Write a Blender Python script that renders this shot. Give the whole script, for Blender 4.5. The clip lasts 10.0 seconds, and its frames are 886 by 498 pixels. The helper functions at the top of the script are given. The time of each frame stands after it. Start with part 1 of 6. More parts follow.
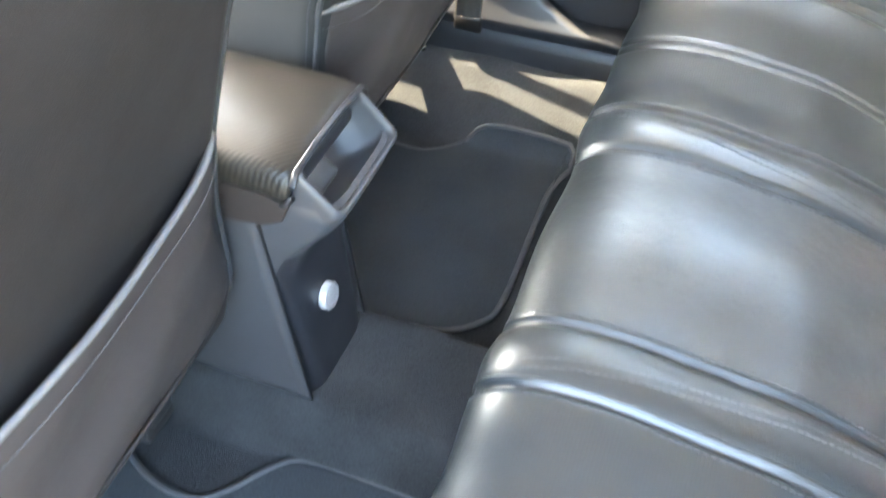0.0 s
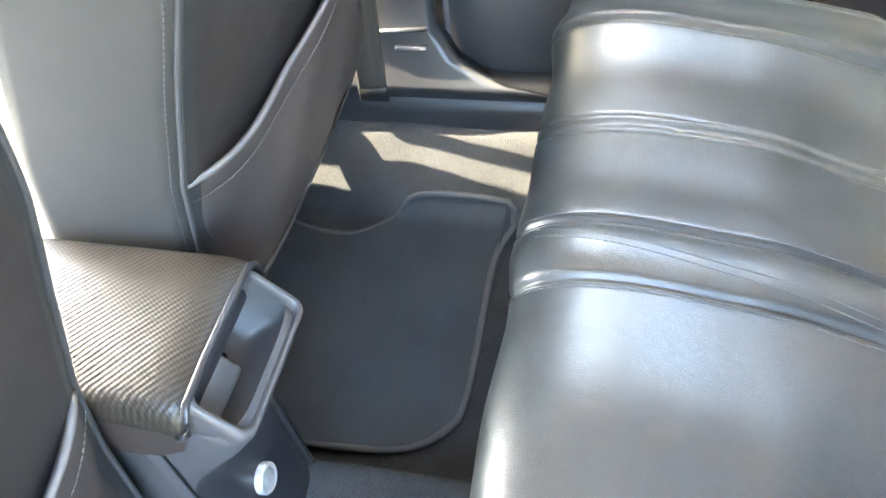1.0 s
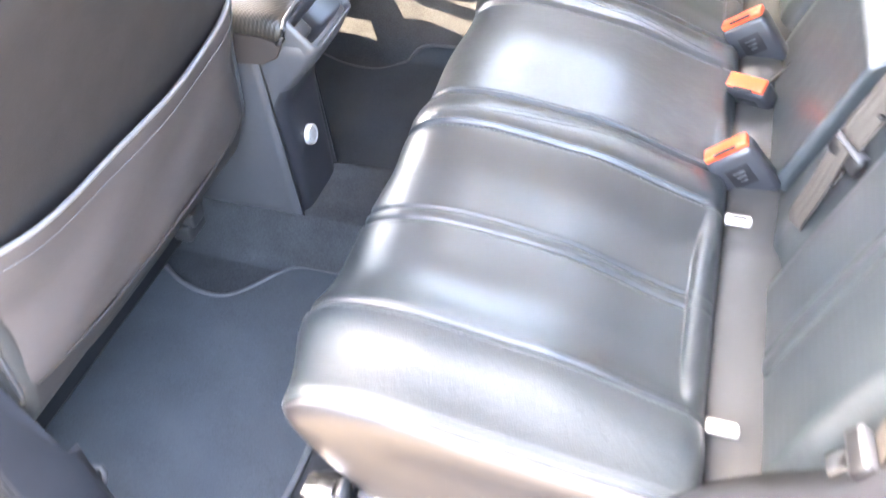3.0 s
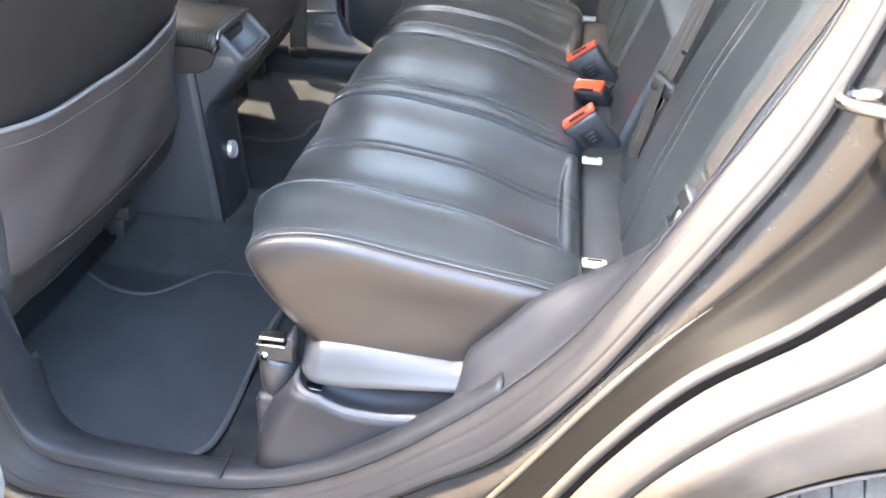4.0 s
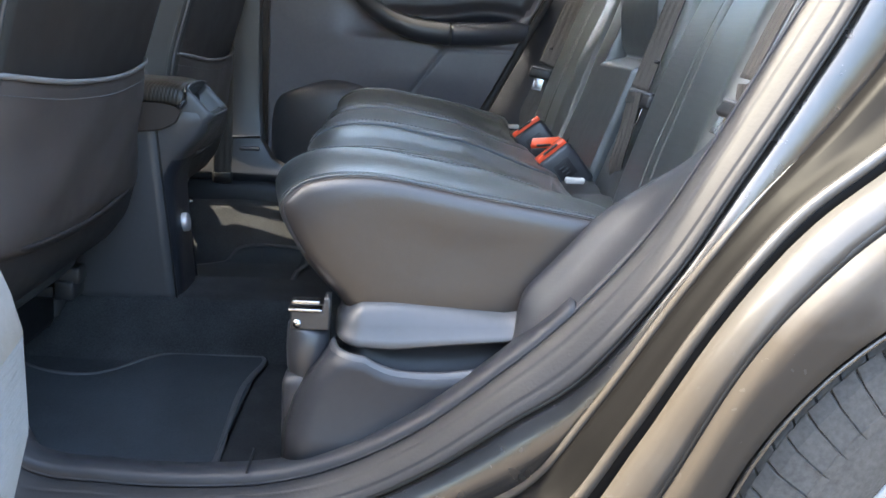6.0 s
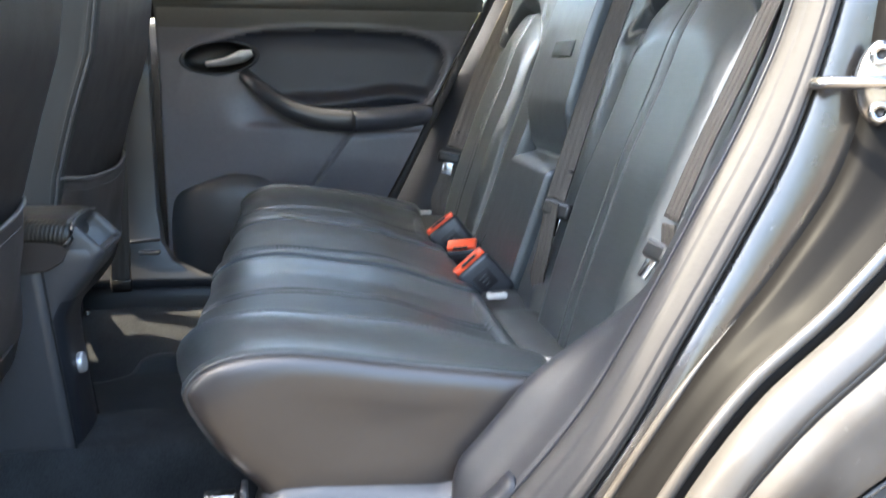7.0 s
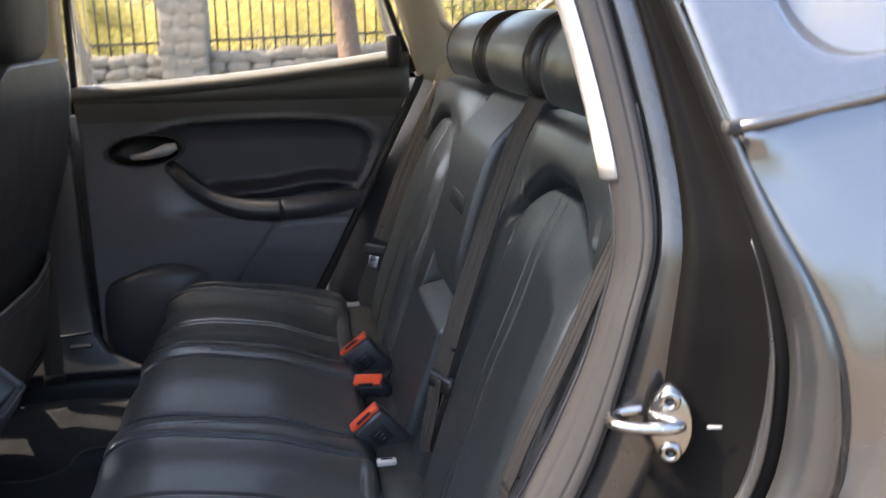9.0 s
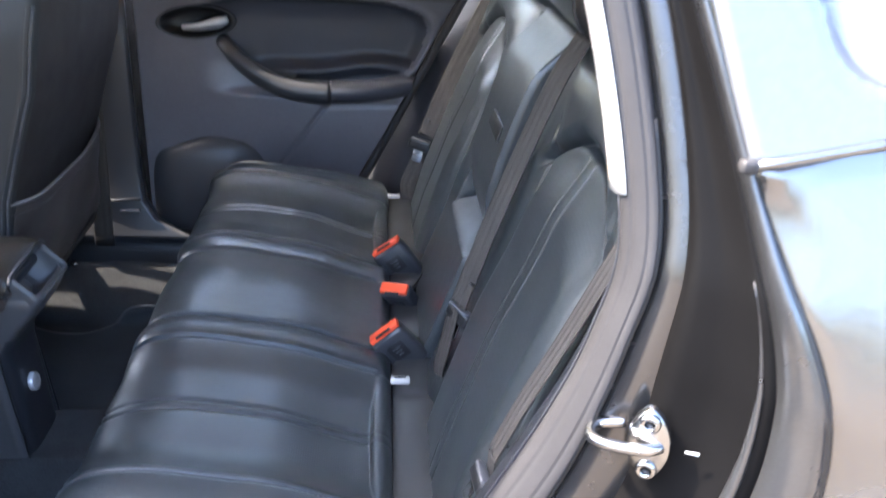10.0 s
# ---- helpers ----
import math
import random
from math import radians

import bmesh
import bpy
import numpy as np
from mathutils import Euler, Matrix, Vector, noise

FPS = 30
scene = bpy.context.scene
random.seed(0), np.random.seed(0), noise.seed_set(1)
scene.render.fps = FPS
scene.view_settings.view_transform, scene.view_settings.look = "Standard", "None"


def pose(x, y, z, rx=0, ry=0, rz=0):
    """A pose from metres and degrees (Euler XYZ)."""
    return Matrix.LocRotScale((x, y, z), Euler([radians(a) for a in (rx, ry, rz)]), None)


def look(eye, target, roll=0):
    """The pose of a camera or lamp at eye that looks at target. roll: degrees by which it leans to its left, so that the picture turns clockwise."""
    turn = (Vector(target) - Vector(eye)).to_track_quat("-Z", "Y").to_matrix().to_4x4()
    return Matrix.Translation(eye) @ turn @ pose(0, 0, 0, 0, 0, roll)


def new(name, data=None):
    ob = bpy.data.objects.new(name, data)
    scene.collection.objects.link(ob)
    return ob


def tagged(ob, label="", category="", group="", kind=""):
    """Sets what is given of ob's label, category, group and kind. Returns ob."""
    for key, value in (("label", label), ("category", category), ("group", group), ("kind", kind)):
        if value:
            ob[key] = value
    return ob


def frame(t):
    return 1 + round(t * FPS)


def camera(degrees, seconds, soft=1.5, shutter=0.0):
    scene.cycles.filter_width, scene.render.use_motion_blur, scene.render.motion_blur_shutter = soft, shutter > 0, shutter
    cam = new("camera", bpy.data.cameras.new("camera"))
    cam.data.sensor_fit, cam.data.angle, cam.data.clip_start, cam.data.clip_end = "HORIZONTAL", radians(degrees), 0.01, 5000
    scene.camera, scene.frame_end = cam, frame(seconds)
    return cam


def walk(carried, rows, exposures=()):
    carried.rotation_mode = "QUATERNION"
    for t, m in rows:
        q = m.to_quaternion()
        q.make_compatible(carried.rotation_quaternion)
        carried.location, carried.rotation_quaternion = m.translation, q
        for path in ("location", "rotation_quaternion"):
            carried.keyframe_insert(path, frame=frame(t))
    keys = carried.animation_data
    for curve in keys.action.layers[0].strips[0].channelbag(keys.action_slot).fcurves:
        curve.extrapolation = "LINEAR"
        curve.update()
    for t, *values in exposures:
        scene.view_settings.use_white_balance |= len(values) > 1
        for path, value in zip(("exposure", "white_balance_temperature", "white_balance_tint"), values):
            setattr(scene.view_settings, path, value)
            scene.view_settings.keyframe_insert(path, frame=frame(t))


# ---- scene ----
cam = camera(54.1, 10.0, soft=1.5, shutter=0.3)
PATH = [
    (0, (0.057, -0.573, 1.269), (-0.42, 0.736, -0.166), 1.0),
    (0.5, (0.071, -0.455, 1.32), (-0.39, 0.908, -0.069), -5.9),
    (1, (0.043, -0.363, 1.304), (-0.361, 0.922, -0.174), -7.8),
    (1.5, (0.019, -0.259, 1.316), (-0.315, 0.887, -0.289), -7.5),
    (2, (0.025, -0.313, 1.305), (-0.263, 0.912, -0.249), -5.5),
    (2.5, (0.13, -0.657, 1.323), (-0.216, 0.673, -0.13), -3.3),
    (3, (0.245, -1.014, 1.353), (-0.184, 0.351, -0.045), -1.5),
    (3.2, (0.276, -1.118, 1.346), (-0.094, 0.287, -0.029), 0.6),
    (4.3, (0.253, -1.456, 1.068), (0.094, 0.366, 0.257), 2.5),
    (4.5, (0.222, -1.471, 0.95), (0.067, 0.411, 0.292), 1.8),
    (5, (0.171, -1.512, 0.862), (0.064, 0.412, 0.328), 1.0),
    (5.2, (0.138, -1.511, 0.87), (0.077, 0.416, 0.337), 1.1),
    (6.3, (0.07, -1.514, 0.88), (0.239, 0.421, 0.402), 3.2),
    (6.5, (0.084, -1.448, 0.912), (0.282, 0.478, 0.411), 2.4),
    (7, (0.073, -1.416, 0.992), (0.389, 0.516, 0.584), 0.4),
    (7.5, (0.104, -1.383, 1.073), (0.514, 0.563, 0.867), -2.1),
    (8, (0.134, -1.375, 1.135), (0.644, 0.558, 1.087), -3.7),
    (8.5, (0.166, -1.391, 1.142), (0.659, 0.545, 1.034), -3.5),
    (9, (0.245, -1.383, 1.31), (0.562, 0.523, 0.794), -0.5),
    (9.5, (0.316, -1.446, 1.523), (0.476, 0.424, 0.831), 1.0),
    (10, (0.306, -1.333, 1.429), (0.467, 0.466, 0.571), 3.3),
]
EXPOSURES = [(0, 6.05, 7300, 2), (1, 6.35, 7050, 2), (1.5, 6.35, 6950, 2), (2.5, 6.45, 7400, 10), (3.2, 6.35, 7400, 13), (4.5, 4.7, 6600, 6), (5.2, 4.9, 6500, 6), (6.3, 3.8, 6400, 3), (7.0, 4.2, 6500, 3), (7.6, 4.5, 6600, 7), (8.2, 2.2, 7400, 12), (8.7, 1.75, 7400, 13), (9.1, 3.45, 6450, 10), (9.6, 4.05, 6200, 11), (10, 4.1, 6000, 11)]
walk(cam, [(t, look(eye, target, roll)) for t, eye, target, roll in PATH], EXPOSURES)

# ---- daylight ----
SUN_TO = Vector((-0.60, 0.080, 0.79)).normalized()
world = bpy.data.worlds.new("sky")
scene.world = world
world.use_nodes = True
wt = world.node_tree
sky = wt.nodes.new("ShaderNodeTexSky")
sky.sky_type, sky.sun_disc = "NISHITA", False
sky.sun_elevation = math.asin(SUN_TO.z)
sky.sun_rotation = math.atan2(SUN_TO.x, SUN_TO.y)
sky.dust_density, sky.air_density = 4.0, 1.0
wt.links.new(sky.outputs[0], wt.nodes["Background"].inputs[0])
wt.nodes["Background"].inputs[1].default_value = 0.15
sun = new("sun", bpy.data.lights.new("sun", "SUN"))
sun.data.energy, sun.data.angle, sun.data.color = 2.0, radians(0.5), (1.0, 0.86, 0.68)
sun.matrix_world = look(SUN_TO * 20, (0, 0, 0))


# ---- materials ----
def nodes_of(name):
    m = bpy.data.materials.new(name)
    m.use_nodes = True
    return m, m.node_tree, m.node_tree.nodes["Principled BSDF"]


def surface(name, base, rough, metal=0.0, vary=0.15, vary_scale=6.0, fine=0.1, fine_scale=120.0, bump=0.1, bump_scale=500.0, bump_dist=0.001,
            coat=0.0, spec=0.5, coat_rough=0.25, pattern=None, rough_vary=0.08, warm=(1.0, 1.0, 1.0), dust_tint=None, wrinkle=0.0):
    """A surface with colour that drifts at a coarse and a fine scale, uneven gloss and fine relief. pattern: "cells",
    "holes", "twill", "weave" or "ribs". dust_tint: the heights between which dusting and the ground's brown reflection,
    both put into the colour, fade out.
    """
    m, t, b = nodes_of(name)
    n, l = t.nodes, t.links
    co = n.new("ShaderNodeTexCoord")

    def noise_at(scale, detail=4.0):
        q = n.new("ShaderNodeTexNoise")
        q.inputs["Scale"].default_value, q.inputs["Detail"].default_value = scale, detail
        l.new(co.outputs["Object"], q.inputs["Vector"])
        return q.outputs["Fac"]

    def maths(op, a, c):
        q = n.new("ShaderNodeMath")
        q.operation = op
        for i, v in enumerate((a, c)):
            if isinstance(v, (int, float)):
                q.inputs[i].default_value = v
            else:
                l.new(v, q.inputs[i])
        return q.outputs[0]

    big, small = noise_at(vary_scale), noise_at(fine_scale)
    f = maths("ADD", maths("MULTIPLY", maths("SUBTRACT", big, 0.5), 2.5 * vary), maths("MULTIPLY", maths("SUBTRACT", small, 0.5), 2.5 * fine))
    f = maths("ADD", f, 1.0)
    height = noise_at(bump_scale, 2.0)
    if pattern in ("cells", "holes"):
        v = n.new("ShaderNodeTexVoronoi")
        l.new(co.outputs["Object"], v.inputs["Vector"])
        if pattern == "cells":
            v.feature = "DISTANCE_TO_EDGE"
            v.inputs["Scale"].default_value = bump_scale
            height = maths("MINIMUM", v.outputs["Distance"], 0.25)
        else:
            v.voronoi_dimensions = "2D"
            v.inputs["Scale"].default_value, v.inputs["Randomness"].default_value = 330.0, 0.0
            height = maths("MINIMUM", maths("MULTIPLY", v.outputs["Distance"], 3.2), 1.0)
            f = maths("MULTIPLY", f, maths("ADD", maths("MULTIPLY", height, 0.35), 0.65))
    if pattern == "twill":
        w = []
        for turn in (38.0, -52.0):
            mp = n.new("ShaderNodeMapping")
            mp.inputs["Rotation"].default_value = (0, 0, radians(turn))
            l.new(co.outputs["Object"], mp.inputs["Vector"])
            q = n.new("ShaderNodeTexWave")
            q.wave_type, q.bands_direction = "BANDS", "X"
            q.inputs["Scale"].default_value = bump_scale if turn > 0 else bump_scale * 1.6
            l.new(mp.outputs[0], q.inputs["Vector"])
            w.append(q.outputs["Fac"])
        height = maths("ADD", maths("MULTIPLY", w[0], 0.75), maths("MULTIPLY", w[1], 0.25))
        f = maths("MULTIPLY", f, maths("ADD", maths("MULTIPLY", height, 0.9), 0.45))
    if pattern in ("weave", "ribs"):
        w = []
        for axis in (("DIAGONAL",) if pattern == "ribs" else ("X", "Y")):
            q = n.new("ShaderNodeTexWave")
            q.wave_type, q.bands_direction = "BANDS", axis
            q.inputs["Scale"].default_value = bump_scale
            l.new(co.outputs["Object"], q.inputs["Vector"])
            w.append(q.outputs["Fac"])
        height = w[0] if len(w) == 1 else maths("MULTIPLY", w[0], w[1])
        f = maths("MULTIPLY", f, maths("ADD", maths("MULTIPLY", height, 0.5), 0.65))
    if wrinkle:
        height = maths("ADD", height, maths("MULTIPLY", noise_at(34.0, 3.0), wrinkle))
    mix = n.new("ShaderNodeMix")
    mix.data_type, mix.blend_type = "RGBA", "MULTIPLY"
    mix.inputs[0].default_value = 1.0
    mix.inputs[6].default_value = (*base, 1)
    comb = n.new("ShaderNodeCombineColor")
    for i in range(3):
        l.new(maths("POWER", f, 1.0 + (i - 1) * 0.15) if warm != (1.0, 1.0, 1.0) else f, comb.inputs[i])
    l.new(comb.outputs[0], mix.inputs[7])
    l.new(mix.outputs[2], b.inputs["Base Color"])
    if dust_tint:
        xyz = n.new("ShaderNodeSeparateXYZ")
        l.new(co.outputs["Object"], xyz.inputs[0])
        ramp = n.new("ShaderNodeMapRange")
        ramp.inputs["From Min"].default_value, ramp.inputs["From Max"].default_value = dust_tint[1], dust_tint[0]
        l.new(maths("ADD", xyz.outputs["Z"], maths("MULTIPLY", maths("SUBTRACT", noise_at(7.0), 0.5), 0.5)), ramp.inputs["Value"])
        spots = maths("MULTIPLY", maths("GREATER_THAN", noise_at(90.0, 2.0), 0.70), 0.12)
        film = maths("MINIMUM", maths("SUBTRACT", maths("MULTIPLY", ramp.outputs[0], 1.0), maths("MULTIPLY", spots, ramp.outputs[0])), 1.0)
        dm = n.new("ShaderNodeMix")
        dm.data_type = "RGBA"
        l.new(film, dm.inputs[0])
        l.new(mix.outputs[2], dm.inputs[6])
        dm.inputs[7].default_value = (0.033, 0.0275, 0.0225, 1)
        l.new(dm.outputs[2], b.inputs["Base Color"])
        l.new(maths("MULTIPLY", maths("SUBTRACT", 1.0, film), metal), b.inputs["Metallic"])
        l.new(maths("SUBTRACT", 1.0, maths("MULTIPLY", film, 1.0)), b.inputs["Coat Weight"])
    r = maths("ADD", rough - rough_vary, maths("MULTIPLY", noise_at(vary_scale * 3.1), 2 * rough_vary))
    if dust_tint:
        r = maths("ADD", r, maths("MULTIPLY", film, 0.52))
    l.new(r, b.inputs["Roughness"])
    if not dust_tint:
        b.inputs["Metallic"].default_value = metal
        b.inputs["Coat Weight"].default_value = coat
    b.inputs["Coat Roughness"].default_value = coat_rough
    b.inputs["Specular IOR Level"].default_value = spec
    if bump:
        bn = n.new("ShaderNodeBump")
        bn.inputs["Strength"].default_value, bn.inputs["Distance"].default_value = bump, bump_dist
        l.new(height, bn.inputs["Height"])
        l.new(bn.outputs[0], b.inputs["Normal"])
    return m


LEATHER = surface("leather", (0.0165, 0.0220, 0.0250), 0.46, spec=0.50, coat=1.0, coat_rough=0.31, wrinkle=3.6, vary=0.20, vary_scale=16.0, fine=0.14, bump=0.75, bump_scale=420, bump_dist=0.0009, pattern="cells", rough_vary=0.05)
LEATHER_SIDE = surface("leather_side", (0.0235, 0.0205, 0.0200), 0.42, spec=0.55, coat=0.3, wrinkle=2.8, vary=0.12, fine=0.05, bump=0.4, bump_scale=600, bump_dist=0.0006, pattern="cells")
PERFORATED = surface("perforated_leather", (0.0168, 0.0224, 0.0254), 0.46, spec=0.50, coat=1.0, coat_rough=0.32, wrinkle=3.0, rough_vary=0.05, vary=0.20, vary_scale=16.0, fine=0.05, bump=0.34, bump_dist=0.0008, pattern="holes")
SEAT_GREY = surface("grey_leather", (0.032, 0.0325, 0.0320), 0.46, spec=0.50, wrinkle=2.0, vary=0.1, fine=0.05, bump=0.35, bump_scale=600, bump_dist=0.0006, pattern="cells")
SEAT_CLOTH = surface("seat_back_cloth", (0.027, 0.0235, 0.0225), 0.50, spec=0.50, wrinkle=1.5, vary=0.2, fine=0.2, fine_scale=300, bump=0.35, bump_scale=700, bump_dist=0.0008)
POCKET = surface("pocket_leatherette", (0.060, 0.050, 0.047), 0.46, spec=0.5, wrinkle=3.0, vary=0.15, fine=0.06, bump=0.4, bump_scale=600, bump_dist=0.0006, pattern="cells")
THREAD = surface("stitch_thread", (0.085, 0.090, 0.095), 0.6, vary=0.1, bump=0.2, bump_scale=900)
PIPING = surface("piping", (0.05, 0.052, 0.055), 0.38, vary=0.1, bump=0.2, bump_scale=700)
PIPE_LIGHT = surface("light_piping", (0.15, 0.145, 0.145), 0.45, vary=0.1, bump=0.2, bump_scale=700)
PLASTIC = surface("grained_plastic", (0.021, 0.022, 0.0265), 0.47, spec=0.36, vary=0.15, fine=0.1, bump=0.35, bump_scale=750, bump_dist=0.0005, pattern="cells")
PLASTIC_GREY = surface("grey_plastic", (0.075, 0.077, 0.083), 0.5, vary=0.12, fine=0.08, bump=0.3, bump_scale=750, bump_dist=0.0005, pattern="cells")
PLASTIC_DOOR = surface("door_plastic", (0.135, 0.129, 0.142), 0.37, vary=0.12, fine=0.08, bump=0.3, bump_scale=750, bump_dist=0.0005, pattern="cells")
CONSOLE_GREY = surface("console_plastic", (0.056, 0.056, 0.060), 0.40, vary=0.12, fine=0.08, bump=0.3, bump_scale=750, bump_dist=0.0005, pattern="cells")
SIDE_GREY = surface("light_grey_plastic", (0.050, 0.051, 0.055), 0.38, vary=0.10, fine=0.06, bump=0.25, bump_scale=750, bump_dist=0.0005, pattern="cells")
PLASTIC_SMOOTH = surface("satin_plastic", (0.028, 0.029, 0.033), 0.36, vary=0.1, fine=0.05, bump=0.1, bump_scale=400)
LEVER = surface("satin_lever", (0.62, 0.62, 0.63), 0.34, metal=0.55, vary=0.05, bump=0.05, bump_scale=500)
DOOR_DARK = surface("dark_door_insert", (0.037, 0.039, 0.050), 0.42, vary=0.12, fine=0.06, bump=0.3, bump_scale=700, bump_dist=0.0005, pattern="cells")
DOOR_TOP = surface("door_top_skin", (0.085, 0.083, 0.076), 0.40, vary=0.2, fine=0.08, bump=0.3, bump_scale=700, bump_dist=0.0005, pattern="cells")
HANDLE_BEIGE = surface("beige_handle", (0.36, 0.27, 0.165), 0.45, vary=0.05, bump=0.1, bump_scale=500)
FRIT = surface("glass_border", (0.125, 0.13, 0.145), 0.22, metal=0.5, vary=0.05, bump=0.0, coat=1.0, coat_rough=0.03, rough_vary=0.03)
SILVER = surface("silver_trim", (0.33, 0.34, 0.36), 0.35, metal=0.35, vary=0.06, bump=0.08, bump_scale=500)
BLACK = surface("black_plastic", (0.008, 0.008, 0.009), 0.45, vary=0.15, bump=0.2, bump_scale=500)
CARPET = surface("carpet", (0.050, 0.052, 0.055), 0.95, vary=0.40, vary_scale=14, fine=0.5, fine_scale=420, bump=0.9, bump_scale=650, bump_dist=0.003, spec=0.15)
MAT = surface("velour_mat", (0.054, 0.061, 0.068), 0.95, vary=0.25, vary_scale=9, fine=0.35, fine_scale=500, bump=0.7, bump_scale=800, bump_dist=0.002, spec=0.15)
BINDING = surface("mat_binding", (0.085, 0.088, 0.092), 0.8, vary=0.1, bump=0.5, bump_scale=700)
LID = surface("woven_lid", (0.028, 0.024, 0.0195), 0.42, spec=0.4, vary=0.12, fine=0.1, bump=0.45, bump_scale=66, bump_dist=0.0008, pattern="twill")
LID_FLAP = surface("brown_leatherette", (0.036, 0.028, 0.025), 0.5, vary=0.12, fine=0.06, bump=0.3, bump_scale=650, bump_dist=0.0005, pattern="cells")
RUBBER = surface("rubber_seal", (0.023, 0.0218, 0.0230), 0.58, spec=0.34, vary=0.12, vary_scale=20, fine=0.1, bump=0.25, bump_scale=300)
SEAL_CLOTH = surface("seal_cloth", (0.52, 0.50, 0.46), 0.8, vary=0.08, bump=0.4, bump_scale=600)
PAINT = surface("metallic_paint", (0.17, 0.166, 0.162), 0.24, metal=0.85, vary=0.05, fine=0.06, fine_scale=900, bump=0.02, bump_scale=200, coat=1.0, coat_rough=0.06, rough_vary=0.03)
# lower body: dusting plus the ground's brown reflection painted into the colour
PAINT_DUST_TINT = surface("road_dusted_paint", (0.170, 0.168, 0.167), 0.24, spec=0.18, metal=0.85, vary=0.05, fine=0.06, fine_scale=900, bump=0.02, bump_scale=200, coat_rough=0.06, rough_vary=0.03, dust_tint=(0.64, 1.02))
# darker copy of the body paint, the doorway's shade put into its colour
PAINT_SHADED = surface("jamb_paint", (0.075, 0.077, 0.082), 0.30, spec=0.25, metal=0.75, vary=0.15, vary_scale=15, fine=0.08, fine_scale=300, bump=0.04, bump_scale=250, coat_rough=0.12, dust_tint=(0.48, 0.95))
# near-black jamb face: the recess's shade and dark reflections as colour
JAMB_SHADE = surface("jamb_film", (0.0042, 0.0040, 0.0041), 0.48, spec=0.055, vary=0.2, vary_scale=12, fine=0.15, fine_scale=200, bump=0.08, bump_scale=250)
PAINT_DIRTY = surface("dusty_paint", (0.066, 0.062, 0.060), 0.24, metal=0.70, vary=0.22, vary_scale=18, fine=0.2, fine_scale=260, bump=0.06, bump_scale=300, coat=0.6, coat_rough=0.15, rough_vary=0.12)
CHROME = surface("steel", (0.38, 0.38, 0.385), 0.24, metal=1.0, vary=0.08, vary_scale=40, bump=0.06, bump_scale=300)
DARK_STEEL = surface("dark_steel", (0.05, 0.05, 0.052), 0.45, metal=0.5, vary=0.2, vary_scale=30, bump=0.15, bump_scale=200)
ORANGE = surface("orange_button", (0.85, 0.09, 0.03), 0.35, vary=0.05, bump=0.05)
WEB = surface("belt_webbing", (0.050, 0.044, 0.039), 0.55, spec=0.35, vary=0.1, fine=0.25, fine_scale=500, bump=0.5, bump_scale=900, bump_dist=0.0008)
LINER = surface("headliner", (0.50, 0.39, 0.25), 0.92, vary=0.05, fine=0.06, fine_scale=400, bump=0.4, bump_scale=600)
TRIM_PALE = surface("pale_trim", (0.57, 0.50, 0.385), 0.6, vary=0.05, fine=0.04, bump=0.2, bump_scale=600)
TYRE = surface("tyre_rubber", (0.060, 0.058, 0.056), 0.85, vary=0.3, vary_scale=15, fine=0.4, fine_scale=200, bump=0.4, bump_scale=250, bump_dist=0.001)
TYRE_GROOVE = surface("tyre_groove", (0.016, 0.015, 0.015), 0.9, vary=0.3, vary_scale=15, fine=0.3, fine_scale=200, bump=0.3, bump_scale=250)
RIBBED = surface("ribbed_cloth", (0.22, 0.21, 0.20), 0.85, vary=0.1, fine=0.1, bump=0.3, bump_scale=400)
LABEL_GREY = surface("label_grey", (0.05, 0.05, 0.055), 0.6, vary=0.05)


def glass(name, tint):
    m, t, b = nodes_of(name)
    b.inputs["Base Color"].default_value = (*tint, 1)
    b.inputs["Roughness"].default_value = 0.01
    b.inputs["Transmission Weight"].default_value = 1.0
    b.inputs["IOR"].default_value = 1.45
    return m


GLASS = glass("window_glass", (0.96, 0.98, 0.97))
# pale base puts the bright sky veil on the pane into its colour
HAZED = surface("dusty_glass", (0.34, 0.355, 0.385), 0.08, vary=0.10, vary_scale=3.0, fine=0.04, bump=0.0, coat=1.0, coat_rough=0.03, rough_vary=0.08)
HAZED.node_tree.nodes["Principled BSDF"].inputs["Transmission Weight"].default_value = 0.72


# ---- mesh helpers ----
def smooth(a, b, x):
    t = np.clip((x - a) / (b - a), 0.0, 1.0)
    return t * t * (3 - 2 * t)


def bell(x, c, w):
    return np.exp(-((x - c) / w) ** 2)


def curve(ctrl, n, closed=False):
    """n points along a Catmull-Rom curve, evenly spaced."""
    p = np.array(ctrl, float)
    k = len(p)
    segs = k if closed else k - 1
    out = []
    for i in range(segs):
        if closed:
            a, b, c, d = (p[(i + j) % k] for j in (-1, 0, 1, 2))
        else:
            b, c = p[i], p[i + 1]
            a = p[i - 1] if i else 2 * b - c
            d = p[i + 2] if i + 2 < k else 2 * c - b
        t = np.linspace(0, 1, 24, endpoint=False)[:, None]
        out.append(0.5 * (2 * b + (c - a) * t + (2 * a - 5 * b + 4 * c - d) * t ** 2 + (3 * b - a - 3 * c + d) * t ** 3))
    q = np.vstack(out + [p[:1] if closed else p[-1:]])
    s = np.concatenate([[0], np.cumsum(np.linalg.norm(np.diff(q, axis=0), axis=1))])
    u = np.linspace(0, s[-1], n, endpoint=not closed)
    return np.stack([np.interp(u, s, q[:, j]) for j in range(q.shape[1])], 1)


